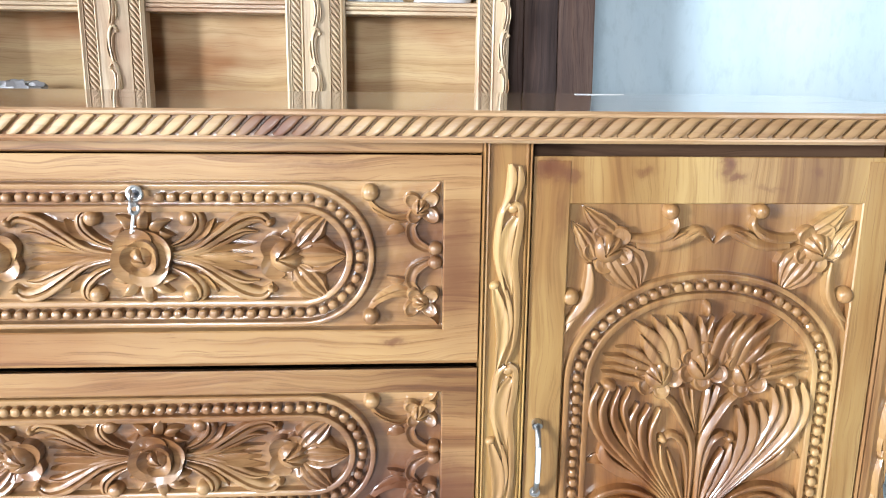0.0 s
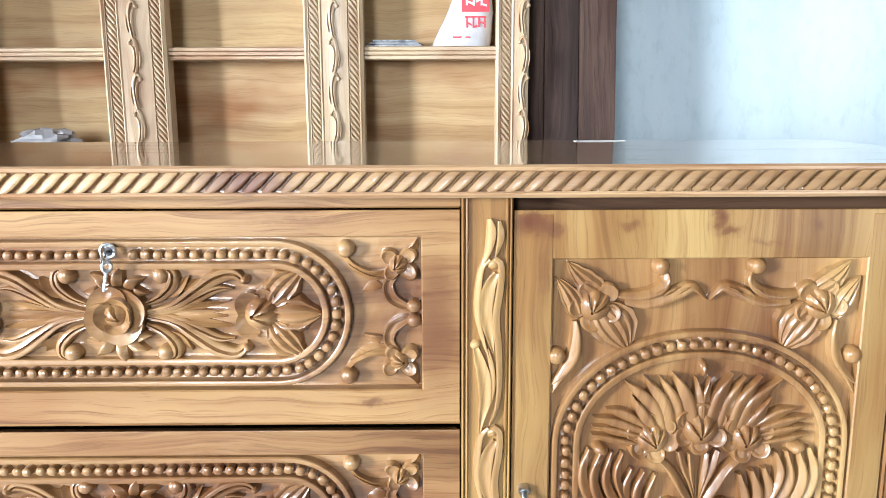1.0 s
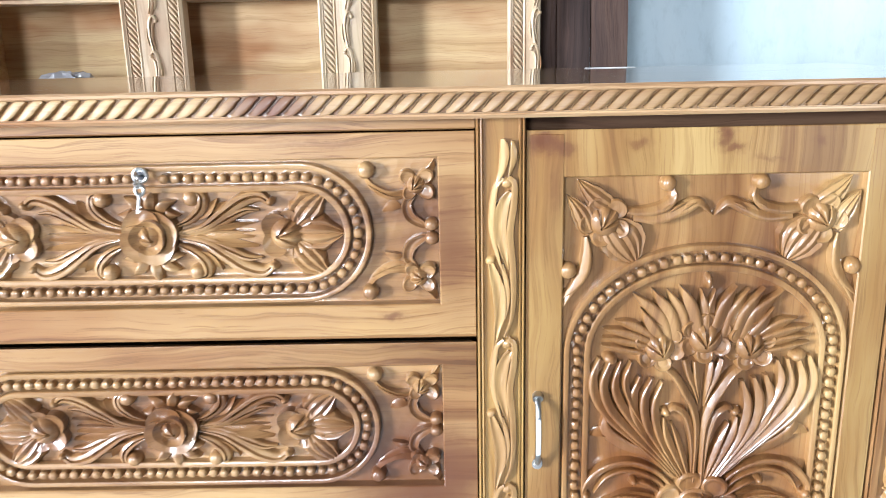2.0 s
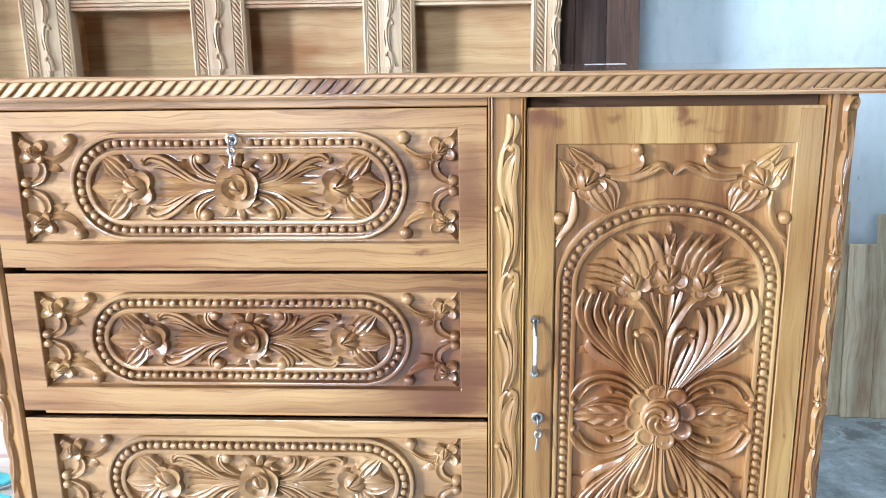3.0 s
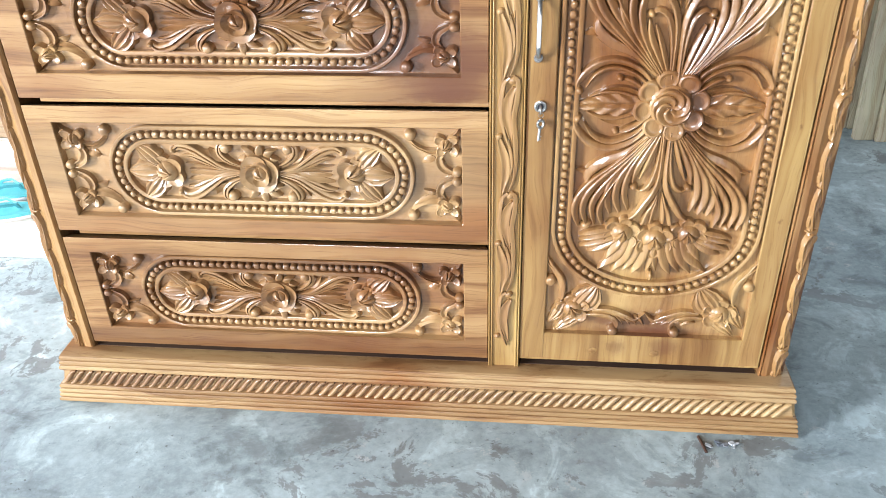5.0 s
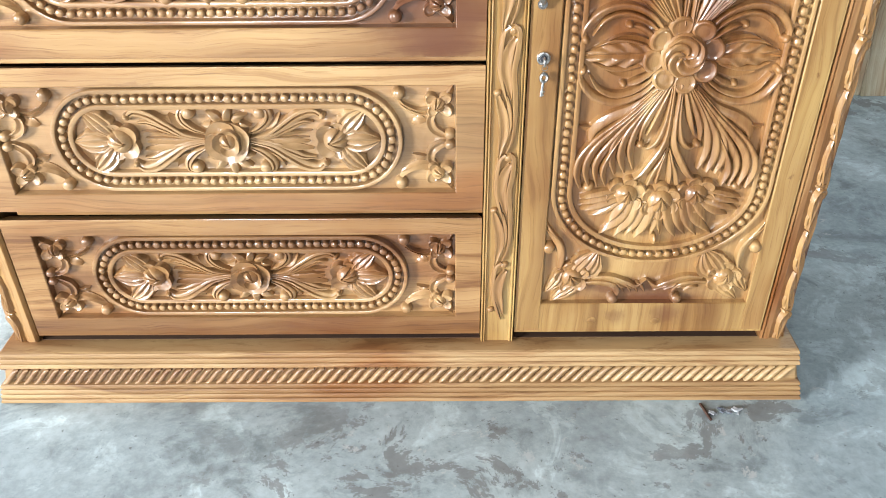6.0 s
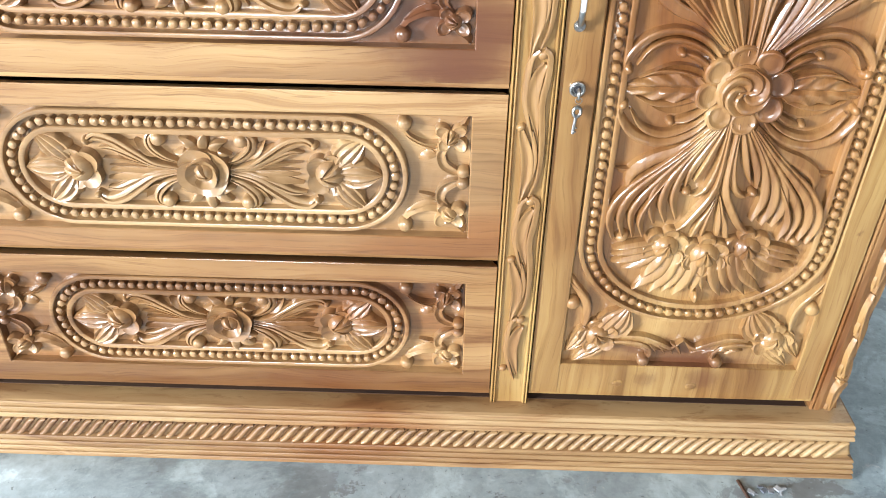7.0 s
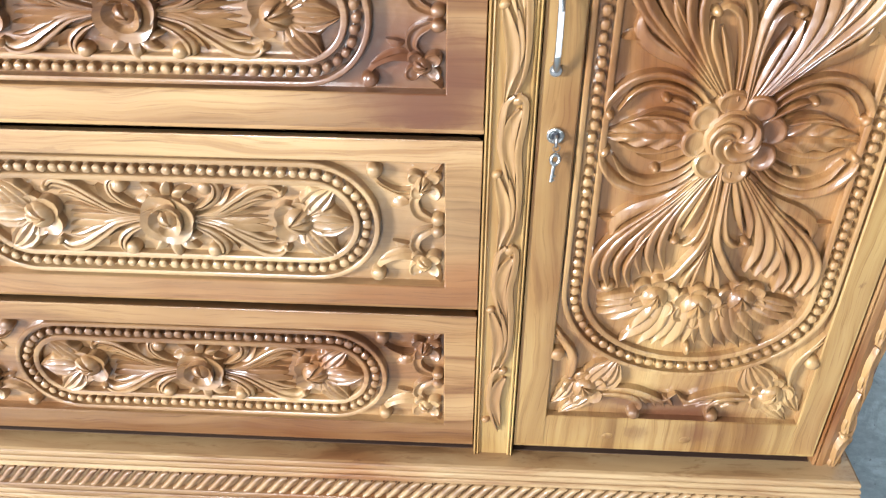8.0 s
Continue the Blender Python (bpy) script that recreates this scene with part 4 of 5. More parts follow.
# top
top_rings = []
for o, z in ((0.000, 1.180), (0.006, 1.1805), (0.010, 1.1845), (0.010, 1.1865), (0.018, 1.1885), (0.018, 1.1890), (0.0105, 1.1895), (0.0105, 1.2105), (0.0185, 1.2110),
             (0.0205, 1.2125), (0.0205, 1.2155), (0.0175, 1.2180)):
    top_rings.append((X0 - 0.012 - o, X1 + 0.012 + o, -0.020 - o, 0.400, z))
top = part("top", mesh_from("top", *loft(top_rings), wood_top, False), chest, label="polished wooden top with a rope-carved front edge")
ROPE_TOP = mesh_from("rope_strand", *relief(strand([(-0.0160, -0.0102), (-0.0090, -0.0078), (0.0, 0.0), (0.0090, 0.0078), (0.0160, 0.0102)], 0.0128, 0.0062, BLADE_BACK, 12, 11, 0.30, 0.30, 0.5, 0.60), 0.0010, 1.0), wood_rope)
n = int((X1 - X0 + 0.05) / 0.0203)
for i in range(n):
    part("rope_strand", ROPE_TOP, top, pose(X0 - 0.016 + (i + 0.5) * 0.0203, -0.0308, 1.200))

# plinth
def plinth_ring(z, inset=0.0):
    """The plinth's outline at a height; it flares a little towards the floor."""
    q = 1 - z / 0.115
    side, front = 0.004 + 0.024 * q - inset, 0.031 + 0.011 * q - inset
    return (X0 - side, X1 + side, -front, 0.395, z)


def reeds(z1, z0, count):
    """Flat reeds with narrow grooves between them, from z1 down to z0."""
    out, step = [], (z1 - z0) / count
    for i in range(count):
        top = z1 - i * step
        out += [plinth_ring(top - 0.0008, 0.0042), plinth_ring(top - 0.0016, 0.0012), plinth_ring(top - 0.0030, 0.0002), plinth_ring(top - 0.5 * step, 0.0),
                plinth_ring(top - step + 0.0026, 0.0004), plinth_ring(top - step + 0.0012, 0.0014), plinth_ring(top - step + 0.0004, 0.0042)]
    return out


rings = [(X0 + 0.03, X1 - 0.03, 0.10, 0.38, 0.1150), plinth_ring(0.1150, 0.0035), plinth_ring(0.1140, 0.0010)] + reeds(0.1135, 0.0785, 3) + [plinth_ring(0.0775, 0.0075), plinth_ring(0.0455, 0.0075)] + reeds(0.0445, 0.0, 4)
plinth = part("plinth", mesh_from("plinth", *loft(list(reversed(rings))), wood_base, False), chest, label="reeded plinth with a rope-carved band")
ROPE_BASE = mesh_from("rope_strand", *relief(strand([(-0.0165, -0.0150), (-0.0095, -0.0115), (0.0, 0.0), (0.0095, 0.0115), (0.0165, 0.0150)], 0.0108, 0.0066, ROUND, 12, 9, 0.45, 0.45, 0.5, 0.75), 0.0024, 1.0), wood_rope)
lean_back = math.degrees(math.atan(0.011 / 0.115))
for i in range(int((X1 - X0 + 0.012) / 0.0186)):
    part("rope_strand", ROPE_BASE, plinth, pose(X0 - 0.003 + (i + 0.5) * 0.0186, -0.0293, 0.0615, -lean_back))
for x, turn in ((X1 + 0.0075, 90), (X0 - 0.0075, -90)):
    for i in range(21):
        part("rope_strand", ROPE_BASE, plinth, pose(x, -0.0210 + (i + 0.5) * 0.0186, 0.0615, 0, 0, turn))

# carcass
part("side_panel", box("side_panel", X0 + 0.001, X0 + 0.020, 0.055, 0.380, 0.110, 1.181, wood_z), chest)
part("side_panel", box("side_panel", X1 - 0.020, X1 - 0.001, 0.055, 0.380, 0.110, 1.181, wood_z), chest)
part("back_panel", box("back_panel", X0 + 0.001, X1 - 0.001, 0.380, 0.392, 0.110, 1.181, wood_inner_shade), chest)
part("partition", box("partition", 0.128, 0.146, 0.030, 0.378, 0.122, 1.180, wood_inner_shade), chest)
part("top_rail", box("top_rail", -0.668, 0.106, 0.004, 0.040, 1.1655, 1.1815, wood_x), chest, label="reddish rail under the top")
part("top_rail", box("top_rail", 0.168, 0.614, 0.034, 0.060, 1.150, 1.1815, wood_inner_shade), chest)
part("bottom_rail", box("bottom_rail", -0.698, 0.614, 0.050, 0.060, 0.110, 0.140, wood_inner_shade), chest)
# dark strips that paint shade into the gap under drawers and door
part("bottom_board", box("bottom_board", -0.698, 0.106, 0.007, 0.049, 0.112, 0.1160, wood_inner_shade, 0.0003), chest)
part("bottom_board", box("bottom_board", 0.168, 0.614, 0.007, 0.049, 0.112, 0.1160, wood_inner_shade, 0.0003), chest)
for z0, z1 in ((0.8998, 0.9070), (0.6403, 0.6500), (0.3768, 0.3905)):
    part("drawer_rail", box("drawer_rail", -0.668, 0.106, 0.015, 0.060, z0, z1, wood_x, 0.001), chest)


def corner_post(x_in, x_mid, x_out, turn):
    p = [(x_in, 0.0), (x_mid, 0.0), (x_out, 0.019), (x_out, 0.060), (x_in, 0.060)]
    g = 0.0025 if x_out > x_in else -0.0025
    p = [(x_in, 0.004), (x_in + g, -0.001), (x_in + 2 * g, 0.003), (x_in + 2.6 * g, 0.0)] + p[1:]
    post = part("corner_post", mesh_from("corner_post", *extruded(p, 0.1130, 1.1805), wood_post, False), chest, label="chamfered corner post with a carved vine")
    cx, cy = 0.5 * (x_mid + x_out), 0.0095
    k = 1 if turn > 0 else -1
    unit = []
    for j in range(6):
        g, v0, wide = (1 if j % 2 else -1), -0.0417 * j, (0.0072, 0.0062, 0.0076)[j % 3]
        lead = [(g * 0.003, v0 + 0.012), (g * 0.0078, v0 - 0.014), (g * 0.0050, v0 - 0.045), (-g * 0.002, v0 - 0.076), (-g * 0.0066, v0 - 0.108)]
        inner = [(g * 0.001, v0 + 0.004), (g * 0.0050, v0 - 0.020), (g * 0.0015, v0 - 0.048), (-g * 0.006, v0 - 0.074)]
        tip = [(g * 0.005, v0 - 0.030), (g * 0.0092, v0 - 0.046), (g * 0.0090, v0 - 0.060)]
        for pts, wd, hh in ((lead, wide, 0.0078), (inner, 0.0046, 0.0056), (tip, 0.0036, 0.0044)):
            unit.append((j, mesh_from("vine_strand", *mirror(relief(strand(pts, wd, hh, BLADE if j % 2 else BLADE_BACK, 16, 11, 0.35, 0.08, 0.4, 0.6, 0.0008 * (j % 3)), 0.0010, 0.95), k, 1), wood_carved_z)))
    knot = [mesh_from("vine_knot", *mirror(relief(d, 0.002, 1.0), k, 1), wood_carved_z) for d in (
        strand([(-0.011, -0.012), (-0.006, 0.002), (0.003, 0.007), (0.010, 0.001), (0.010, -0.009)], 0.0085, 0.0095, BLADE, 12, 11, 0.4, 0.3, 0.5, 0.6),
        strand([(-0.010, 0.016), (0.000, 0.014), (0.010, 0.020)], 0.0075, 0.0080, BLADE, 8, 11, 0.3, 0.3, 0.5, 0.6),
        disc(0.008, -0.006, 0.0050, 0.0062, 0.3, dome(0.0085, 0.3), 4, 12))]
    z = 1.165
    while z > 0.15:
        at = pose(cx, cy, z, 0, 0, turn)
        low = z - 0.25 < 0.12
        for j, me in unit:
            if not (low and j > 1):
                part("vine_strand", me, post, at)
        for me in knot:
            part("vine_knot", me, post, at)
        z -= 0.25
    return post


corner_post(-0.7005, -0.717, X0 + 0.007, -28)
corner_post(0.6170, 0.632, X1 - 0.007, 28)

# upright with its carved vine
e = 0.0042
upright_profile = [(SX0, 0.030), (SX0, 0.000), (SX0 + 0.001, -0.0035), (SX0 + e * 0.5, -0.0048), (SX0 + e - 0.001, -0.0035), (SX0 + e, -0.0008), (SX0 + e + 0.001, -0.0035), (SX0 + 1.6 * e, -0.0042),
                   (SX0 + 2.0 * e, -0.0020), (SX0 + 2.1 * e, -0.0005)]
upright_profile += [(SX0 + SX1 - x, y) for x, y in reversed(upright_profile)]
upright = part("upright", mesh_from("upright", *extruded(upright_profile, 0.1130, 1.1802), wood_z, False), chest, label="fluted upright with a carved trailing vine")
vine = [mesh_from("vine_strand", *relief(strand(pts, w, h, prof, 4 * len(pts) + 4, 9, e0, e1, 0.4, 0.65), 0.0030, 0.55), wood_carved_z) for pts, w, h, prof, e0, e1 in (
    (((0.0085, -0.001), (0.0160, -0.010), (0.0150, -0.037), (0.0105, -0.071), (0.0140, -0.111), (0.0150, -0.152), (0.0120, -0.182), (0.0040, -0.204)), 0.0110, 0.0085, BLADE_BACK, 0.6, 0.3),
    (((0.0110, -0.019), (0.0020, -0.037), (-0.0020, -0.064), (0.0030, -0.091), (0.0085, -0.116)), 0.0165, 0.0085, SCOOP, 0.35, 0.08),
    (((-0.0130, -0.106), (-0.0080, -0.125), (-0.0030, -0.145), (-0.0015, -0.172), (-0.0050, -0.193), (-0.0085, -0.216)), 0.0155, 0.0085, SCOOP, 0.4, 0.10),
    (((0.0030, -0.003), (-0.0065, -0.014), (-0.0105, -0.044), (-0.0105, -0.071), (-0.0030, -0.103), (0.0050, -0.126)), 0.0090, 0.0072, BLADE, 0.6, 0.15),
    (((0.0010, -0.109), (0.0060, -0.132), (0.0080, -0.156), (0.0050, -0.180)), 0.0080, 0.0062, BLADE, 0.5, 0.15))]
curls = [mesh_from("vine_curl", *disc(u, v, r, 0.8 * r, 0.5, dome(0.0072, 0.4), 4, 14), wood_carved_z) for u, v, r in ((0.0075, -0.008, 0.0078), (-0.0130, -0.104, 0.0066))]
first = [mesh_from("vine_strand", *relief(strand(pts, w, 0.0078, prof, 12, 9, 0.4, 0.2, 0.4, 0.65), 0.0030, 0.55), wood_carved_z) for pts, w, prof in (
    (((0.0020, 0.044), (0.0050, 0.030), (0.0020, 0.010), (-0.0060, -0.010)), 0.0130, BLADE), (((0.0135, 0.042), (0.0150, 0.022), (0.0095, 0.000)), 0.0105, BLADE_BACK))]
uc, z = 0.5 * (SX0 + SX1), 1.110
for me in first:
    part("vine_strand", me, upright, pose(uc, -0.0002, z))
for i in range(5):
    at = pose(uc, -0.0002, z - 0.2045 * i)
    for j, me in enumerate(vine):
        if i < 4 or j in (1, 3):
            part("vine_strand", me, upright, at)
    for me in curls:
        part("vine_curl", me, upright, at)

# drawers
ORNAMENT = drawer_ornament()
KEY_BOW = mesh_from("key_bow", *joined(torus(0, 0, 0, 0.0048, 0.0022, "y", 18, 8, 1.2), tube([(0, 0, -0.006), (0, 0, -0.028)], 0.0021, 0.0010), tube([(0.001, 0, -0.020), (0.0042, 0, -0.020)], 0.0012), tube([(0.001, 0, -0.025), (0.0036, 0, -0.025)], 0.0012)), chrome)
LOCK = mesh_from("lock", *joined(torus(0, -0.003, 0, 0.0082, 0.0022), tube([(0, 0.002, 0), (0, -0.0034, 0)], 0.0080, 0.0080, 18)), chrome)
LOCK_SLOT = mesh_from("keyhole", *tube([(0, -0.0030, 0), (0, -0.0048, 0)], 0.0050, 0.0050, 14), keyhole)
KEY_IN = mesh_from("key", *joined(tube([(0, -0.003, 0), (0, -0.014, 0)], 0.0016), torus(0, -0.017, -0.001, 0.0045, 0.0016, "x", 16, 8, 1.3), torus(0.001, -0.0175, -0.009, 0.0040, 0.0006, "y", 16, 6)), chrome)


def lock_with_key(parent, at, drop):
    lock = part("lock", LOCK, parent, at, "round nickel lock")
    part("keyhole", LOCK_SLOT, parent, at)
    part("key", KEY_IN, parent, at, "small key left in its lock")
    part("key", KEY_BOW, parent, at @ pose(0.001, -0.012, -drop, -12, 8, 6), "spare key hanging from the first")
    return lock


GROUND, GROUND_DOOR = 0.0150, 0.0115
DRAWERS = ((0.909, 1.1640, 0.950, 1.133), (0.652, 0.8985, 0.696, 0.867), (0.3925, 0.6390, 0.425, 0.608), (0.1290, 0.3755, 0.169, 0.343))
for i, (z0, z1, r0, r1) in enumerate(DRAWERS):
    cz, hv = 0.5 * (r0 + r1), 0.5 * (r1 - r0)
    lean = (0.0, 0.0008, -0.0006, 0.0012)[i]
    drawer = part("drawer", panel("drawer", DX0 - CX, DX1 - CX, z0 - cz, z1 - cz, (-0.650 - CX, 0.061 - CX, r0 - cz, r1 - cz), GROUND, 0.024, wood_x, wood_carved), chest, pose(CX, lean, cz),
                  "drawer front carved with roses and leaves in a beaded oval")
    k = hv / 0.0915
    hu, hw = 0.2745, 0.0885 * k
    part("oval_moulding", mesh_from("oval_moulding", *moulding_ring(hu, hw, hw, hw, RIM), wood_carved), drawer, Matrix.LocRotScale((0, GROUND, 0), None, (1, 1.45, 1)))
    skip = ((0.0, 0.0705, 0.011),) if i == 0 else ()
    beads_along(drawer, hu - 0.018, hw - 0.018, hw - 0.018, hw - 0.018, 0.01425, (0, GROUND - 0.0020, 0), skip)
    for name, me in ORNAMENT:
        part(name, me, drawer, Matrix.LocRotScale((0, GROUND, 0), None, (1, 1, k)))
    if i == 0:
        lock_with_key(drawer, pose(0.0, 0.0, 0.0770), 0.016)

# door
DCX, DCZ = 0.394, 0.6515
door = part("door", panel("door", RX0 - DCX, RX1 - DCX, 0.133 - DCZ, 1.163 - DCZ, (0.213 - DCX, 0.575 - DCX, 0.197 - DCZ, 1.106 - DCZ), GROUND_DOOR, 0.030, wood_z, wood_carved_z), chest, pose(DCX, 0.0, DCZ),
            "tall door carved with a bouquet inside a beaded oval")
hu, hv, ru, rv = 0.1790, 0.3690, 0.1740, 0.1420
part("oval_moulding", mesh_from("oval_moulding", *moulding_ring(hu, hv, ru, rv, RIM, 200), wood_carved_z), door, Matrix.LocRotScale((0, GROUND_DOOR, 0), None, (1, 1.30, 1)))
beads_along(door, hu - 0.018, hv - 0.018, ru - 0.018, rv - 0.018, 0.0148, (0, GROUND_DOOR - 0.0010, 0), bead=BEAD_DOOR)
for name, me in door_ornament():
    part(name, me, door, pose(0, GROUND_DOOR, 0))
for x0, x1 in ((RX0 + 0.004, 0.2110), (0.5770, RX1 - 0.004)):
    part("door_stile", box("door_stile", x0 - DCX, x1 - DCX, -0.0007, 0.004, 0.138 - DCZ, 1.158 - DCZ, wood_z, 0.0006), door)
lock_with_key(door, pose(0.189 - DCX, 0, 0.650 - DCZ), 0.026)
hx, hz0, hz1 = 0.1825 - DCX, 0.724 - DCZ, 0.829 - DCZ
bar = [(hx, -0.006, hz1 - 0.006), (hx, -0.013, hz1 - 0.012), (hx, -0.019, hz1 - 0.028), (hx, -0.021, 0.5 * (hz0 + hz1)), (hx, -0.019, hz0 + 0.028), (hx, -0.013, hz0 + 0.012), (hx, -0.006, hz0 + 0.006)]
handle = part("handle", mesh_from("handle", *tube(bar, 0.0038, 0.0030, 12), chrome), door, label="bowed nickel pull handle")
part("handle_foot", mesh_from("handle_foot", *tube([(hx, 0.001, hz1 - 0.005), (hx, -0.004, hz1 - 0.005), (hx, -0.008, hz1 - 0.007)], 0.0068, 0.0068, 14), chrome), door)
part("handle_foot", mesh_from("handle_foot", *tube([(hx, 0.001, hz0 + 0.005), (hx, -0.004, hz0 + 0.005), (hx, -0.008, hz0 + 0.007)], 0.0068, 0.0068, 14), chrome), door)
part("handle_inlay", mesh_from("handle_inlay", *tube([(hx, -0.0225, hz0 + 0.028), (hx, -0.0245, 0.5 * (hz0 + hz1)), (hx, -0.0225, hz1 - 0.028)], 0.0030, 0.0014, 10), rubber_white), door, label="white inlay")
for x, z in ((0.305, 0.160), (0.420, 0.158)):
    part("wood_plug", mesh_from("wood_plug", *disc(x - DCX, z - DCZ, 0.0085, 0.0065, 0.3, dome(0.0012, 0.2), 4, 14), wood_z), door)

slip = thing("paper_slip", "thin folded white paper lying on the polished top", "paper", (0.335, 0.372, 1.2182))
part("sheet", box("sheet", -0.040, 0.040, -0.006, 0.006, 0.0, 0.0008, paper_mat, 0.0002), slip, pose(0, 0, 0, 0, 0, 4))

# ---- open bookcase behind ----
BY = 1.46
bookcase = thing("bookcase", "large open wooden bookcase with rope-carved pillars and maroon lower panels", "bookcase", (0, 0, 0))
DECK = 1.130


def pillar(x0, x1, ropes, vine_at):
    w = x1 - x0
    p = [(x0, 0.05), (x0, 0.0), (x0 + 0.006, -0.005), (x0 + 0.012, 0.0)]
    for a, b in ropes:
        p += [(a, 0.0), (a + 0.002, 0.007), (b - 0.002, 0.007), (b, 0.0), (b + 0.004, -0.004), (b + 0.008, 0.0)]
    p += [(x1 - 0.012, 0.0), (x1 - 0.006, -0.005), (x1, 0.0), (x1, 0.05)]
    p = sorted(p[1:-1], key=lambda q: q[0])
    p = [(x0, 0.05)] + p + [(x1, 0.05)]
    col = part("pillar", mesh_from("pillar", *extruded([(x, BY + y) for x, y in p], DECK, 2.15), wood_raw, False), bookcase, label="pale pillar with rope bands and a carved vine")
    for a, b in ropes:
        c, hw = 0.5 * (a + b), 0.5 * (b - a)
        bits, z = [], DECK + 0.01
        while z < 1.80:
            s = strand([(-hw * 0.8, 0.016), (0, 0.0), (hw * 0.8, -0.016)], 0.0105, 0.009, ROUND, 5, 5, 0.5, 0.5, 0.5, 0.6)
            bits.append(([(q[0] + c, q[1] + BY + 0.006, q[2] + z) for q in s[0]], s[1]))
            z += 0.0180
        rope = part("rope_band", mesh_from("rope_band", *joined(*bits), wood_raw), col)
        tagged(rope, kind="stuff")
    for vx in vine_at:
        z, g = DECK + 0.06, 1
        while z < 1.85:
            for pts, wd, prof in (([(-0.013, 0.044), (-0.006, 0.056), (0.004, 0.050), (0.010, 0.024), (0.008, -0.012), (0.001, -0.046), (-0.008, -0.068)], 0.0105, BLADE_BACK),
                                  ([(-0.007, 0.036), (-0.001, 0.022), (0.000, -0.006), (-0.006, -0.038)], 0.0075, BLADE), ([(0.015, 0.022), (0.016, -0.004), (0.012, -0.028)], 0.0055, ROUND)):
                me = mesh_from("vine_strand", *mirror(strand(pts, wd, 0.012, prof, 14, 8, 0.45, 0.15, 0.4, 0.6), g, 1), wood_raw)
                part("vine_strand", me, col, pose(vx, BY, z))
            part("vine_curl", mesh_from("vine_curl", *disc(-0.012 * g, 0.043, 0.0055, 0.0060, 0, dome(0.012, 0.3), 4, 12), wood_raw), col, pose(vx, BY, z))
            z, g = z + 0.100, -g
    return col


def bands(x0, x1):
    return ((x0 + 0.014, x0 + 0.044), (x1 - 0.044, x1 - 0.014))


pillar(-1.780, -1.595, bands(-1.780, -1.595), (-1.687,))
pillar(-1.440, -1.270, bands(-1.440, -1.270), (-1.355,))
pillar(-0.865, -0.684, bands(-0.865, -0.684), (-0.775,))
pillar(-0.296, -0.128, bands(-0.296, -0.128), (-0.212,))
pillar(0.249, 0.341, ((0.262, 0.292),), (0.327,))
for a, b in ((-1.270, -0.865), (-0.684, -0.296), (-0.128, 0.249)):
    prof = [(BY + 0.020, 1.386), (BY + 0.014, 1.388), (BY + 0.014, 1.396), (BY + 0.019, 1.398), (BY + 0.012, 1.400), (BY + 0.012, 1.408), (BY + 0.019, 1.410), (BY + 0.014, 1.412), (BY + 0.014, 1.420),
            (BY + 0.020, 1.423), (BY + 0.134, 1.423), (BY + 0.134, 1.386)]
    v = [(a - 0.01, y, z) for y, z in prof] + [(b + 0.01, y, z) for y, z in prof]
    m = len(prof)
    f = [(i, (i + 1) % m, m + (i + 1) % m, m + i) for i in range(m)] + [tuple(range(m)), tuple(range(m, 2 * m))]
    part("shelf", mesh_from("shelf", v, f, wood_raw_x, False), bookcase, label="shelf with a ridged front edge")
for x0, x1, y in ((-1.79, -1.36, 0.135), (-1.36, -0.78, 0.225), (-0.78, -0.21, 0.135), (-0.21, 0.335, 0.135)):
    part("back_board", box("back_board", x0 + 0.001, x1 - 0.001, BY + y, BY + y + 0.015, DECK, 2.15, wood_back), bookcase)
for x, y in ((-1.345, 0.224), (-0.788, 0.224), (-0.212, 0.134)):
    part("divider", box("divider", x - 0.012, x + 0.012, BY + 0.051, BY + y, DECK, 2.15, wood_back), bookcase)
part("side_board", box("side_board", 0.318, 0.339, BY + 0.051, BY + 0.134, DECK, 2.15, wood_raw), bookcase)
part("side_board", box("side_board", -1.778, -1.757, BY + 0.051, BY + 0.134, DECK, 2.15, wood_raw), bookcase)
part("infill_board", box("infill_board", -1.600, -1.435, BY + 0.06, BY + 0.075, DECK, 2.15, wood_back), bookcase, label="brown infill board")
part("crown_board", box("crown_board", -1.79, 0.35, BY - 0.005, BY + 0.36, 2.151, 2.19, wood_raw), bookcase)
part("deck", box("deck", -1.79, 0.345, BY - 0.012, BY + 0.36, DECK - 0.040, DECK - 0.0005, wood_raw), bookcase, label="thick ledge board")
for i in range(4):
    a = -1.785 + i * 0.5325
    part("lower_panel", box("lower_panel", a, a + 0.528, BY + 0.010, BY + 0.35, 0.0, DECK - 0.041, wood_maroon, 0.004), bookcase, label="maroon painted lower panel")
wardrobe = thing("wardrobe", "dark maroon painted wooden wardrobe beside the bookcase", "wardrobe", (-2.2, 0, 0))
part("body", box("body", -0.40, 0.405, BY + 0.02, BY + 0.37, 0.0, 2.05, wood_maroon, 0.006), wardrobe)
part("door_leaf", box("door_leaf", -0.395, 0.0, BY + 0.002, BY + 0.0195, 0.05, 2.0, wood_maroon, 0.004), wardrobe)
part("door_leaf", box("door_leaf", 0.004, 0.400, BY + 0.002, BY + 0.0195, 0.05, 2.0, wood_maroon, 0.004), wardrobe)


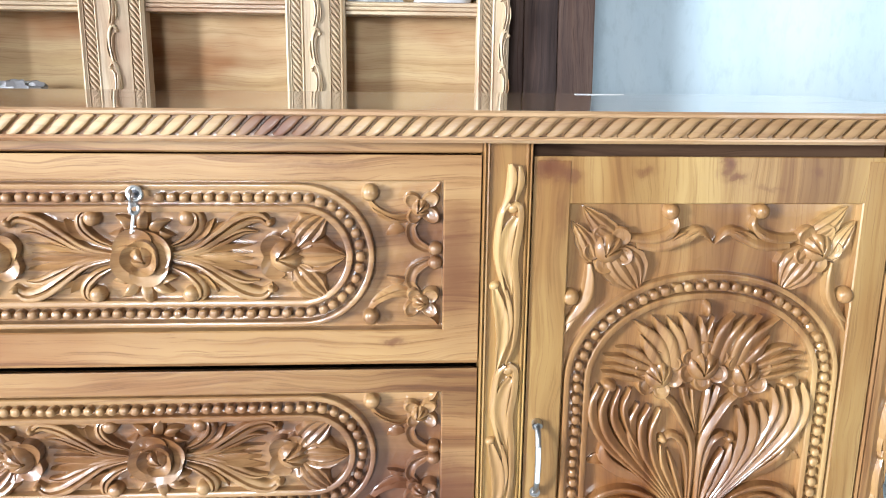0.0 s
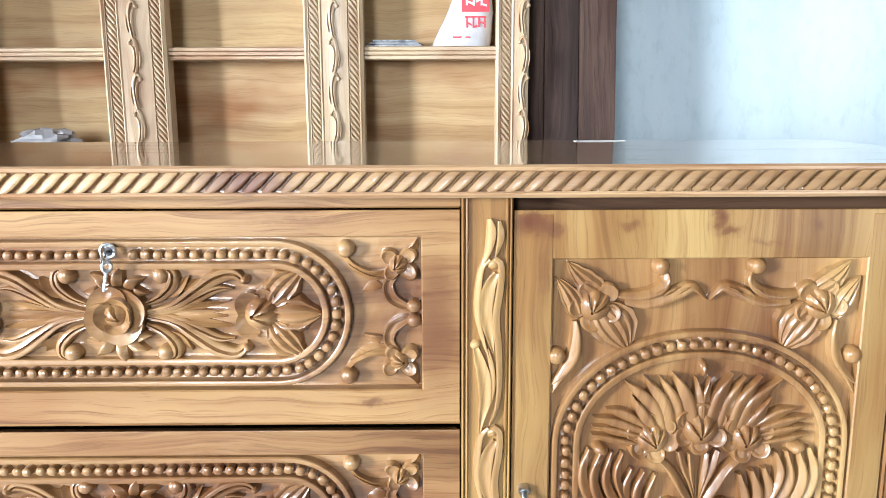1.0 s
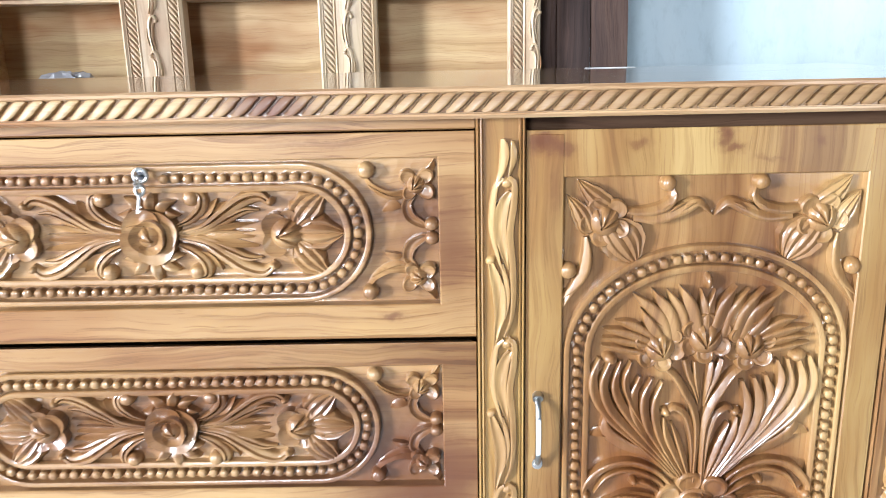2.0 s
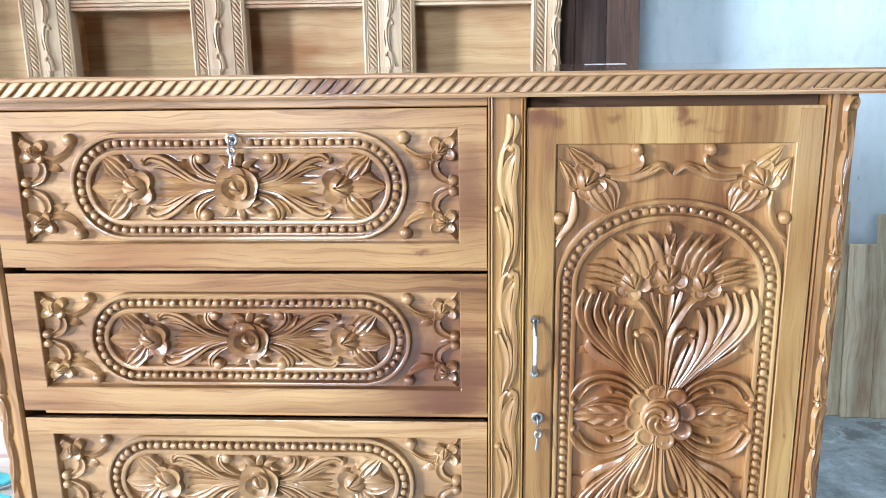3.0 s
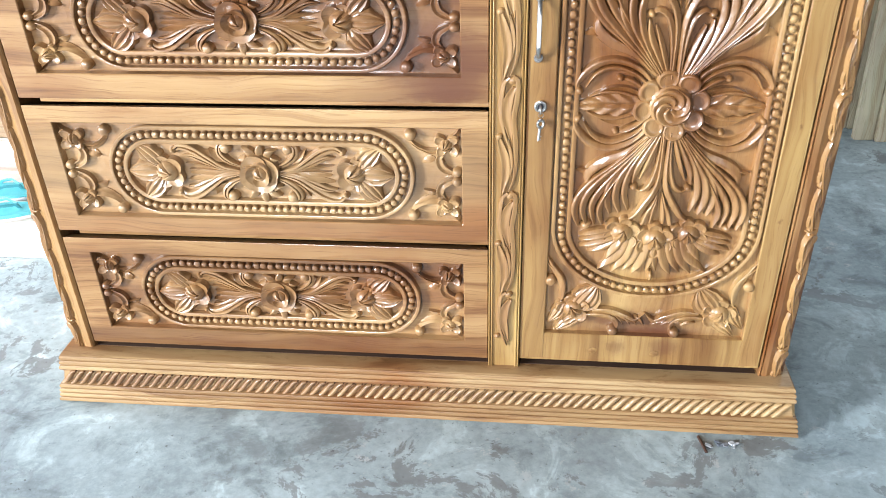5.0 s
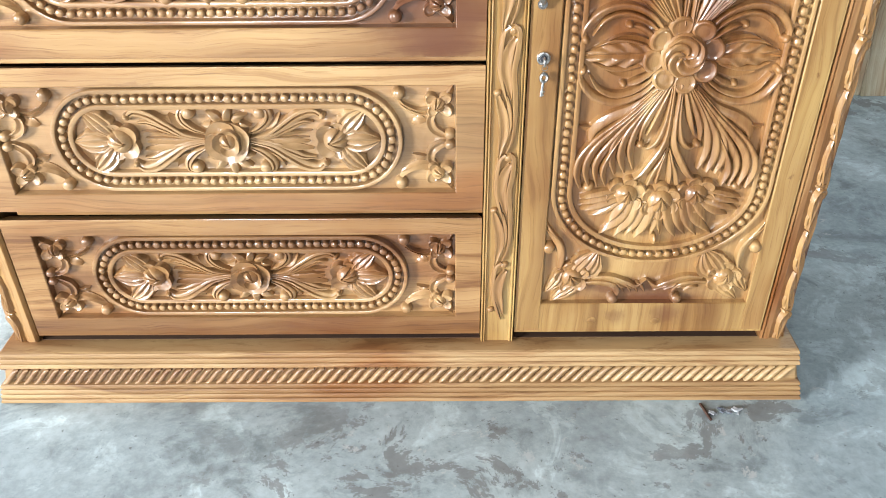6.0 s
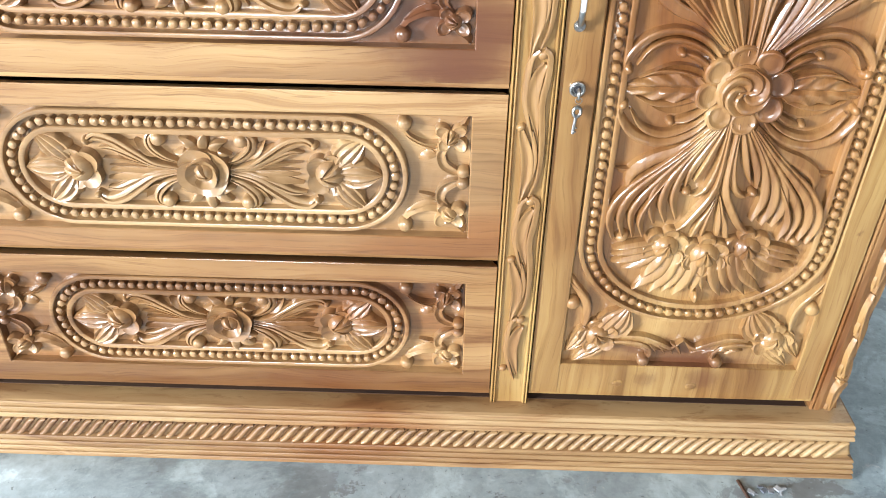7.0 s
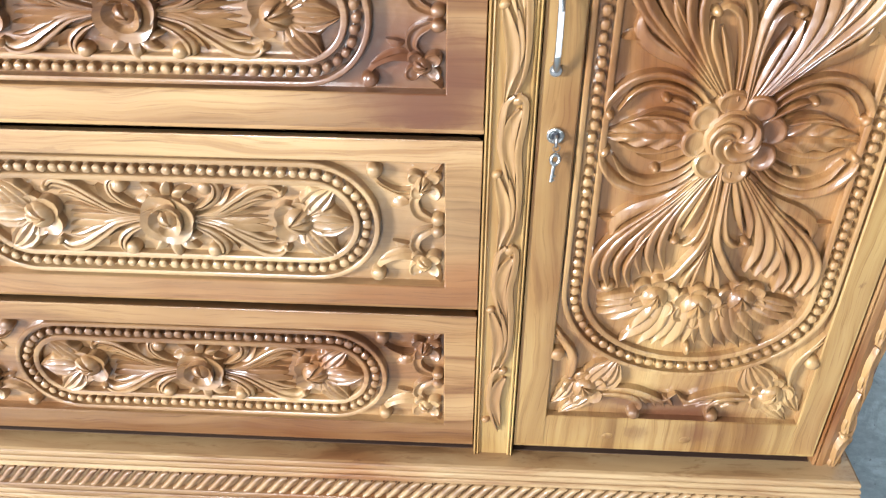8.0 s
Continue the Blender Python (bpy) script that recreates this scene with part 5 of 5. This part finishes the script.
def crumpled(rx, ry, rz, seed, seg=22, rings=12, rough=0.35, pinch=0.0):
    """A crumpled closed shape resting on z = 0."""
    v, f = [], []
    for i in range(rings + 1):
        ph = math.pi * i / rings
        for j in range(seg):
            th = 2 * math.pi * j / seg
            d = Vector((math.sin(ph) * math.cos(th), math.sin(ph) * math.sin(th), math.cos(ph)))
            k = 1 + rough * noise.noise(d * 2.1 + Vector((seed, 0, 0))) + 0.5 * rough * noise.noise(d * 5.5 + Vector((0, seed, 0)))
            w = 1 - pinch * max(0, d.z)
            v.append((rx * d.x * k * w, ry * d.y * k * w, max(0.0, rz * (d.z * k + 0.85))))
    for i in range(rings):
        for j in range(seg):
            a, b = i * seg + j, i * seg + (j + 1) % seg
            f.append((a, a + seg, b + seg, b))
    return v, f


papers = thing("newspaper", "stack of folded newspapers on the bookcase shelf", "newspaper", (-0.045, BY + 0.075, 1.4235))
for i in range(3):
    part("sheet", box("sheet", -0.075 + 0.006 * i, 0.085 - 0.012 * i, -0.045, 0.050, 0.0065 * i, 0.0065 * i + 0.0055, newsprint, 0.002), papers, pose(0, 0, 0, 0, 0, 5 * i - 4))

sack = thing("sack", "white woven sack with red print leaning on the shelf", "bag", (0.155, BY + 0.072, 1.4235))
v, f = [], []
for i in range(15):
    t = i / 14
    x0, x1, d = -0.088 + 0.150 * t, 0.080 + 0.01 * math.sin(6 * t), 0.055 * (1 - 0.75 * t) + 0.006
    for j in range(20):
        a = 2 * math.pi * j / 20
        cx, hw = 0.5 * (x0 + x1), 0.5 * (x1 - x0)
        q = Vector((cx + hw * math.copysign(abs(math.cos(a)) ** 0.6, math.cos(a)), d * math.sin(a), 0.34 * t))
        k = 0.006 * noise.noise(q * 28)
        v.append((q.x + k, q.y + k, q.z))
for i in range(14):
    for j in range(20):
        a, b = i * 20 + j, i * 20 + (j + 1) % 20
        f.append((a, b, b + 20, a + 20))
f += [tuple(range(20)), tuple(range(280, 300))]
part("body", mesh_from("body", v, f, bag_white), sack)


def print_stroke(x0, x1, z0, z1, out, ink, name, turn=0.0):
    """One flat printed stroke on the front of the sack."""
    w, h = 0.5 * (x1 - x0), 0.5 * (z1 - z0)
    part(name, box(name, -w, w, -0.0006, 0.0006, -h, h, ink, 0.0002), sack, pose(x0 + w, out(z0 + h), z0 + h, -8, turn, 0))


def sack_face(z):
    return -0.0625 + 0.128 * z


print_stroke(-0.004, 0.074, 0.094, 0.168, sack_face, bag_red, "print_panel")
for x, z, w, h, turn in ((0.004, 0.140, 0.064, 0.006, 0), (0.008, 0.112, 0.006, 0.030, 0), (0.014, 0.116, 0.016, 0.006, 24), (0.028, 0.110, 0.006, 0.032, 0), (0.036, 0.122, 0.014, 0.006, -30),
                         (0.050, 0.112, 0.006, 0.030, 0), (0.056, 0.110, 0.012, 0.006, 18)):
    print_stroke(x, x + w, z, z + h, lambda q: sack_face(q) - 0.0016, bag_white, "print_stroke", turn)
for x, z, w, h, turn in ((0.006, 0.078, 0.060, 0.0045, 0), (0.009, 0.050, 0.0045, 0.028, 0), (0.014, 0.058, 0.012, 0.0045, 35), (0.027, 0.050, 0.0045, 0.028, 0), (0.031, 0.052, 0.010, 0.0045, -25),
                         (0.043, 0.052, 0.0045, 0.026, 0), (0.048, 0.062, 0.012, 0.0045, 20), (0.060, 0.050, 0.0045, 0.028, 0)):
    print_stroke(x, x + w, z, z + h, sack_face, bag_red, "print_stroke", turn)
print_stroke(-0.030, 0.020, 0.022, 0.026, sack_face, bag_red, "print_stroke")

wrap = thing("plastic_wrap", "crumpled clear plastic wrap on the bookcase ledge", "plastic bag", (-1.075, BY + 0.06, DECK))
part("film", mesh_from("film", *crumpled(0.085, 0.05, 0.032, 2.7, 26, 12, 0.6), plastic_mat), wrap)

# dark planks standing beside the bookcase
for i, (a, b, y, tilt) in enumerate(((0.346, 0.412, 0.045, -0.1), (0.412, 0.510, 0.0, -0.30), (0.5165, 0.622, -0.012, -0.45))):
    plank = tagged(new("plank", box("plank", -(b - a) / 2, (b - a) / 2, 0.0, 0.030, 0.0, 2.4, wood_dark, 0.004)), "dark weathered brown plank standing against the wall", "plank", "dark planks beside the bookcase")
    plank.matrix_basis = pose(0.5 * (a + b) - 0.008, BY + y, 0.0, -3.0, tilt, 0)

# grey boards leaning at the wall
for i, (x, y, w, h, tilt, lean) in enumerate(((1.215, 1.485, 0.085, 0.62, 0.0, -4), (1.290, 1.480, 0.060, 0.85, 0.3, -4.5), (1.283, 1.385, 0.060, 0.74, 0.0, -6), (1.365, 1.372, 0.095, 0.60, 0.0, -6),
                                              (1.470, 1.365, 0.110, 0.70, -0.5, -6.5), (1.590, 1.380, 0.110, 0.80, 0.8, -6))):
    board = tagged(new("board", box("board", -w / 2, w / 2, 0.0, 0.026, 0.0, h, wood_grey, 0.003)), "weathered grey timber board leaning against the wall", "board", "grey boards leaning at the wall")
    board.matrix_basis = pose(x, y, 0.001, lean, tilt, 0)

# low platform with sandals and timber
platform = thing("platform", "low platform of pale whitish planks on the floor", "platform", (0, 0, 0))
for i in range(4):
    part("plank", box("plank", -2.9, -0.98, 0.500 + 0.235 * i, 0.732 + 0.235 * i, 0.0, 0.030, wood_plat, 0.003), platform)


def sandal(at):
    s = thing("sandal", "turquoise rubber flip-flop sandal on the pale platform", "sandal", group="pair of sandals")
    def outline(grow, z):
        out = []
        for j in range(28):
            a = 2 * math.pi * j / 28
            x = 0.128 * math.cos(a)
            w = (0.040 + 0.008 * math.cos(a) - 0.006 * math.cos(2 * a)) * abs(math.sin(a)) ** 0.75
            out.append((x * (1 + grow), math.copysign(w * (1 + grow), math.sin(a)), z))
        return out
    def slab(z0, z1, grow):
        v = outline(grow - 0.03, z0) + outline(grow, z0 + 0.003) + outline(grow, z1 - 0.003) + outline(grow - 0.03, z1)
        f = [(i * 28 + j, i * 28 + (j + 1) % 28, i * 28 + 28 + (j + 1) % 28, i * 28 + 28 + j) for i in range(3) for j in range(28)]
        return v, f + [tuple(reversed(range(28))), tuple(range(84, 112))]
    part("sole", mesh_from("sole", *slab(0.0, 0.009, 0.02), rubber_white, False), s, label="white outsole")
    part("footbed", mesh_from("footbed", *slab(0.0092, 0.019, 0.0), rubber_blue, False), s)
    for k in (1, -1):
        part("strap", mesh_from("strap", *tube([(0.070, 0, 0.018), (0.062, 0.004 * k, 0.032), (0.030, 0.026 * k, 0.040), (-0.010, 0.039 * k, 0.028), (-0.022, 0.040 * k, 0.014)], 0.0050, 0.0025, 8), strap_mat), s)
    s.matrix_basis = at
    return s


sandal(pose(-1.345, 0.672, 0.0305, 0, 0, 14))
sandal(pose(-1.405, 0.800, 0.0305, 0, 0, 4))

beam = thing("timber", "pile of thick sawn timber on the pale platform", "timber", (0, 0, 0))
part("lower_beam", box("lower_beam", -2.85, -1.50, 1.215, 1.400, 0.0305, 0.182, wood_raw_x, 0.004), beam, label="pale brown lower beam")
part("upper_beam", box("upper_beam", -2.60, -1.640, 1.205, 1.330, 0.1825, 0.316, wood_raw, 0.004), beam, label="pale sawn upper beam")
part("rear_beam", box("rear_beam", -2.60, -1.520, 1.336, 1.430, 0.1825, 0.372, wood_raw_x, 0.004), beam)
part("cover_board", box("cover_board", -2.60, -1.500, 1.325, 1.445, 0.3725, 0.398, wood_plat, 0.003), beam, label="pale board on the pile")
sheets = thing("paper_sheets", "loose white paper sheets on the timber pile", "paper", (-1.86, 1.255, 0.3165))
for i in range(3):
    part("sheet", box("sheet", -0.14, 0.13, -0.045, 0.055, 0.004 * i, 0.004 * i + 0.003, paper_mat, 0.001), sheets, pose(0.03 * i, 0, 0, 0, 0, 6 * i - 5))
bag = thing("plastic_bag", "crumpled whitish plastic bag on the timber pile", "plastic bag", (-1.725, 1.375, 0.3985))
part("film", mesh_from("film", *crumpled(0.075, 0.045, 0.105, 5.1, 26, 14, 0.55, 0.2), plastic_mat), bag)
rag = thing("rag", "small bright turquoise cloth rag beside the plastic bag", "cloth", (-1.625, 1.365, 0.3985))
part("cloth", mesh_from("cloth", *crumpled(0.030, 0.03, 0.035, 8.3, 18, 10, 0.5), cloth_teal), rag)

# scraps swept against the plinth
scrap = thing("wood_scrap", "crumbled pale grey chips and a dark splinter on the floor", "wood chip", (0.548, -0.068, 0.0005))
rnd = random.Random(11)
for i in range(8):
    a, b = rnd.uniform(0.003, 0.009), rnd.uniform(0.002, 0.005)
    part("chip", box("chip", -a, a, -b, b, 0.0, rnd.uniform(0.0015, 0.004), newsprint, 0.0008), scrap, pose(rnd.uniform(-0.025, 0.035), rnd.uniform(-0.012, 0.008), 0, rnd.uniform(-6, 6), 0, rnd.uniform(0, 180)))
part("splinter", box("splinter", -0.0025, 0.0025, -0.022, 0.022, 0.0, 0.004, wood_dark, 0.001), scrap, pose(-0.030, -0.004, 0, 0, 0, 12), "dark splinter")
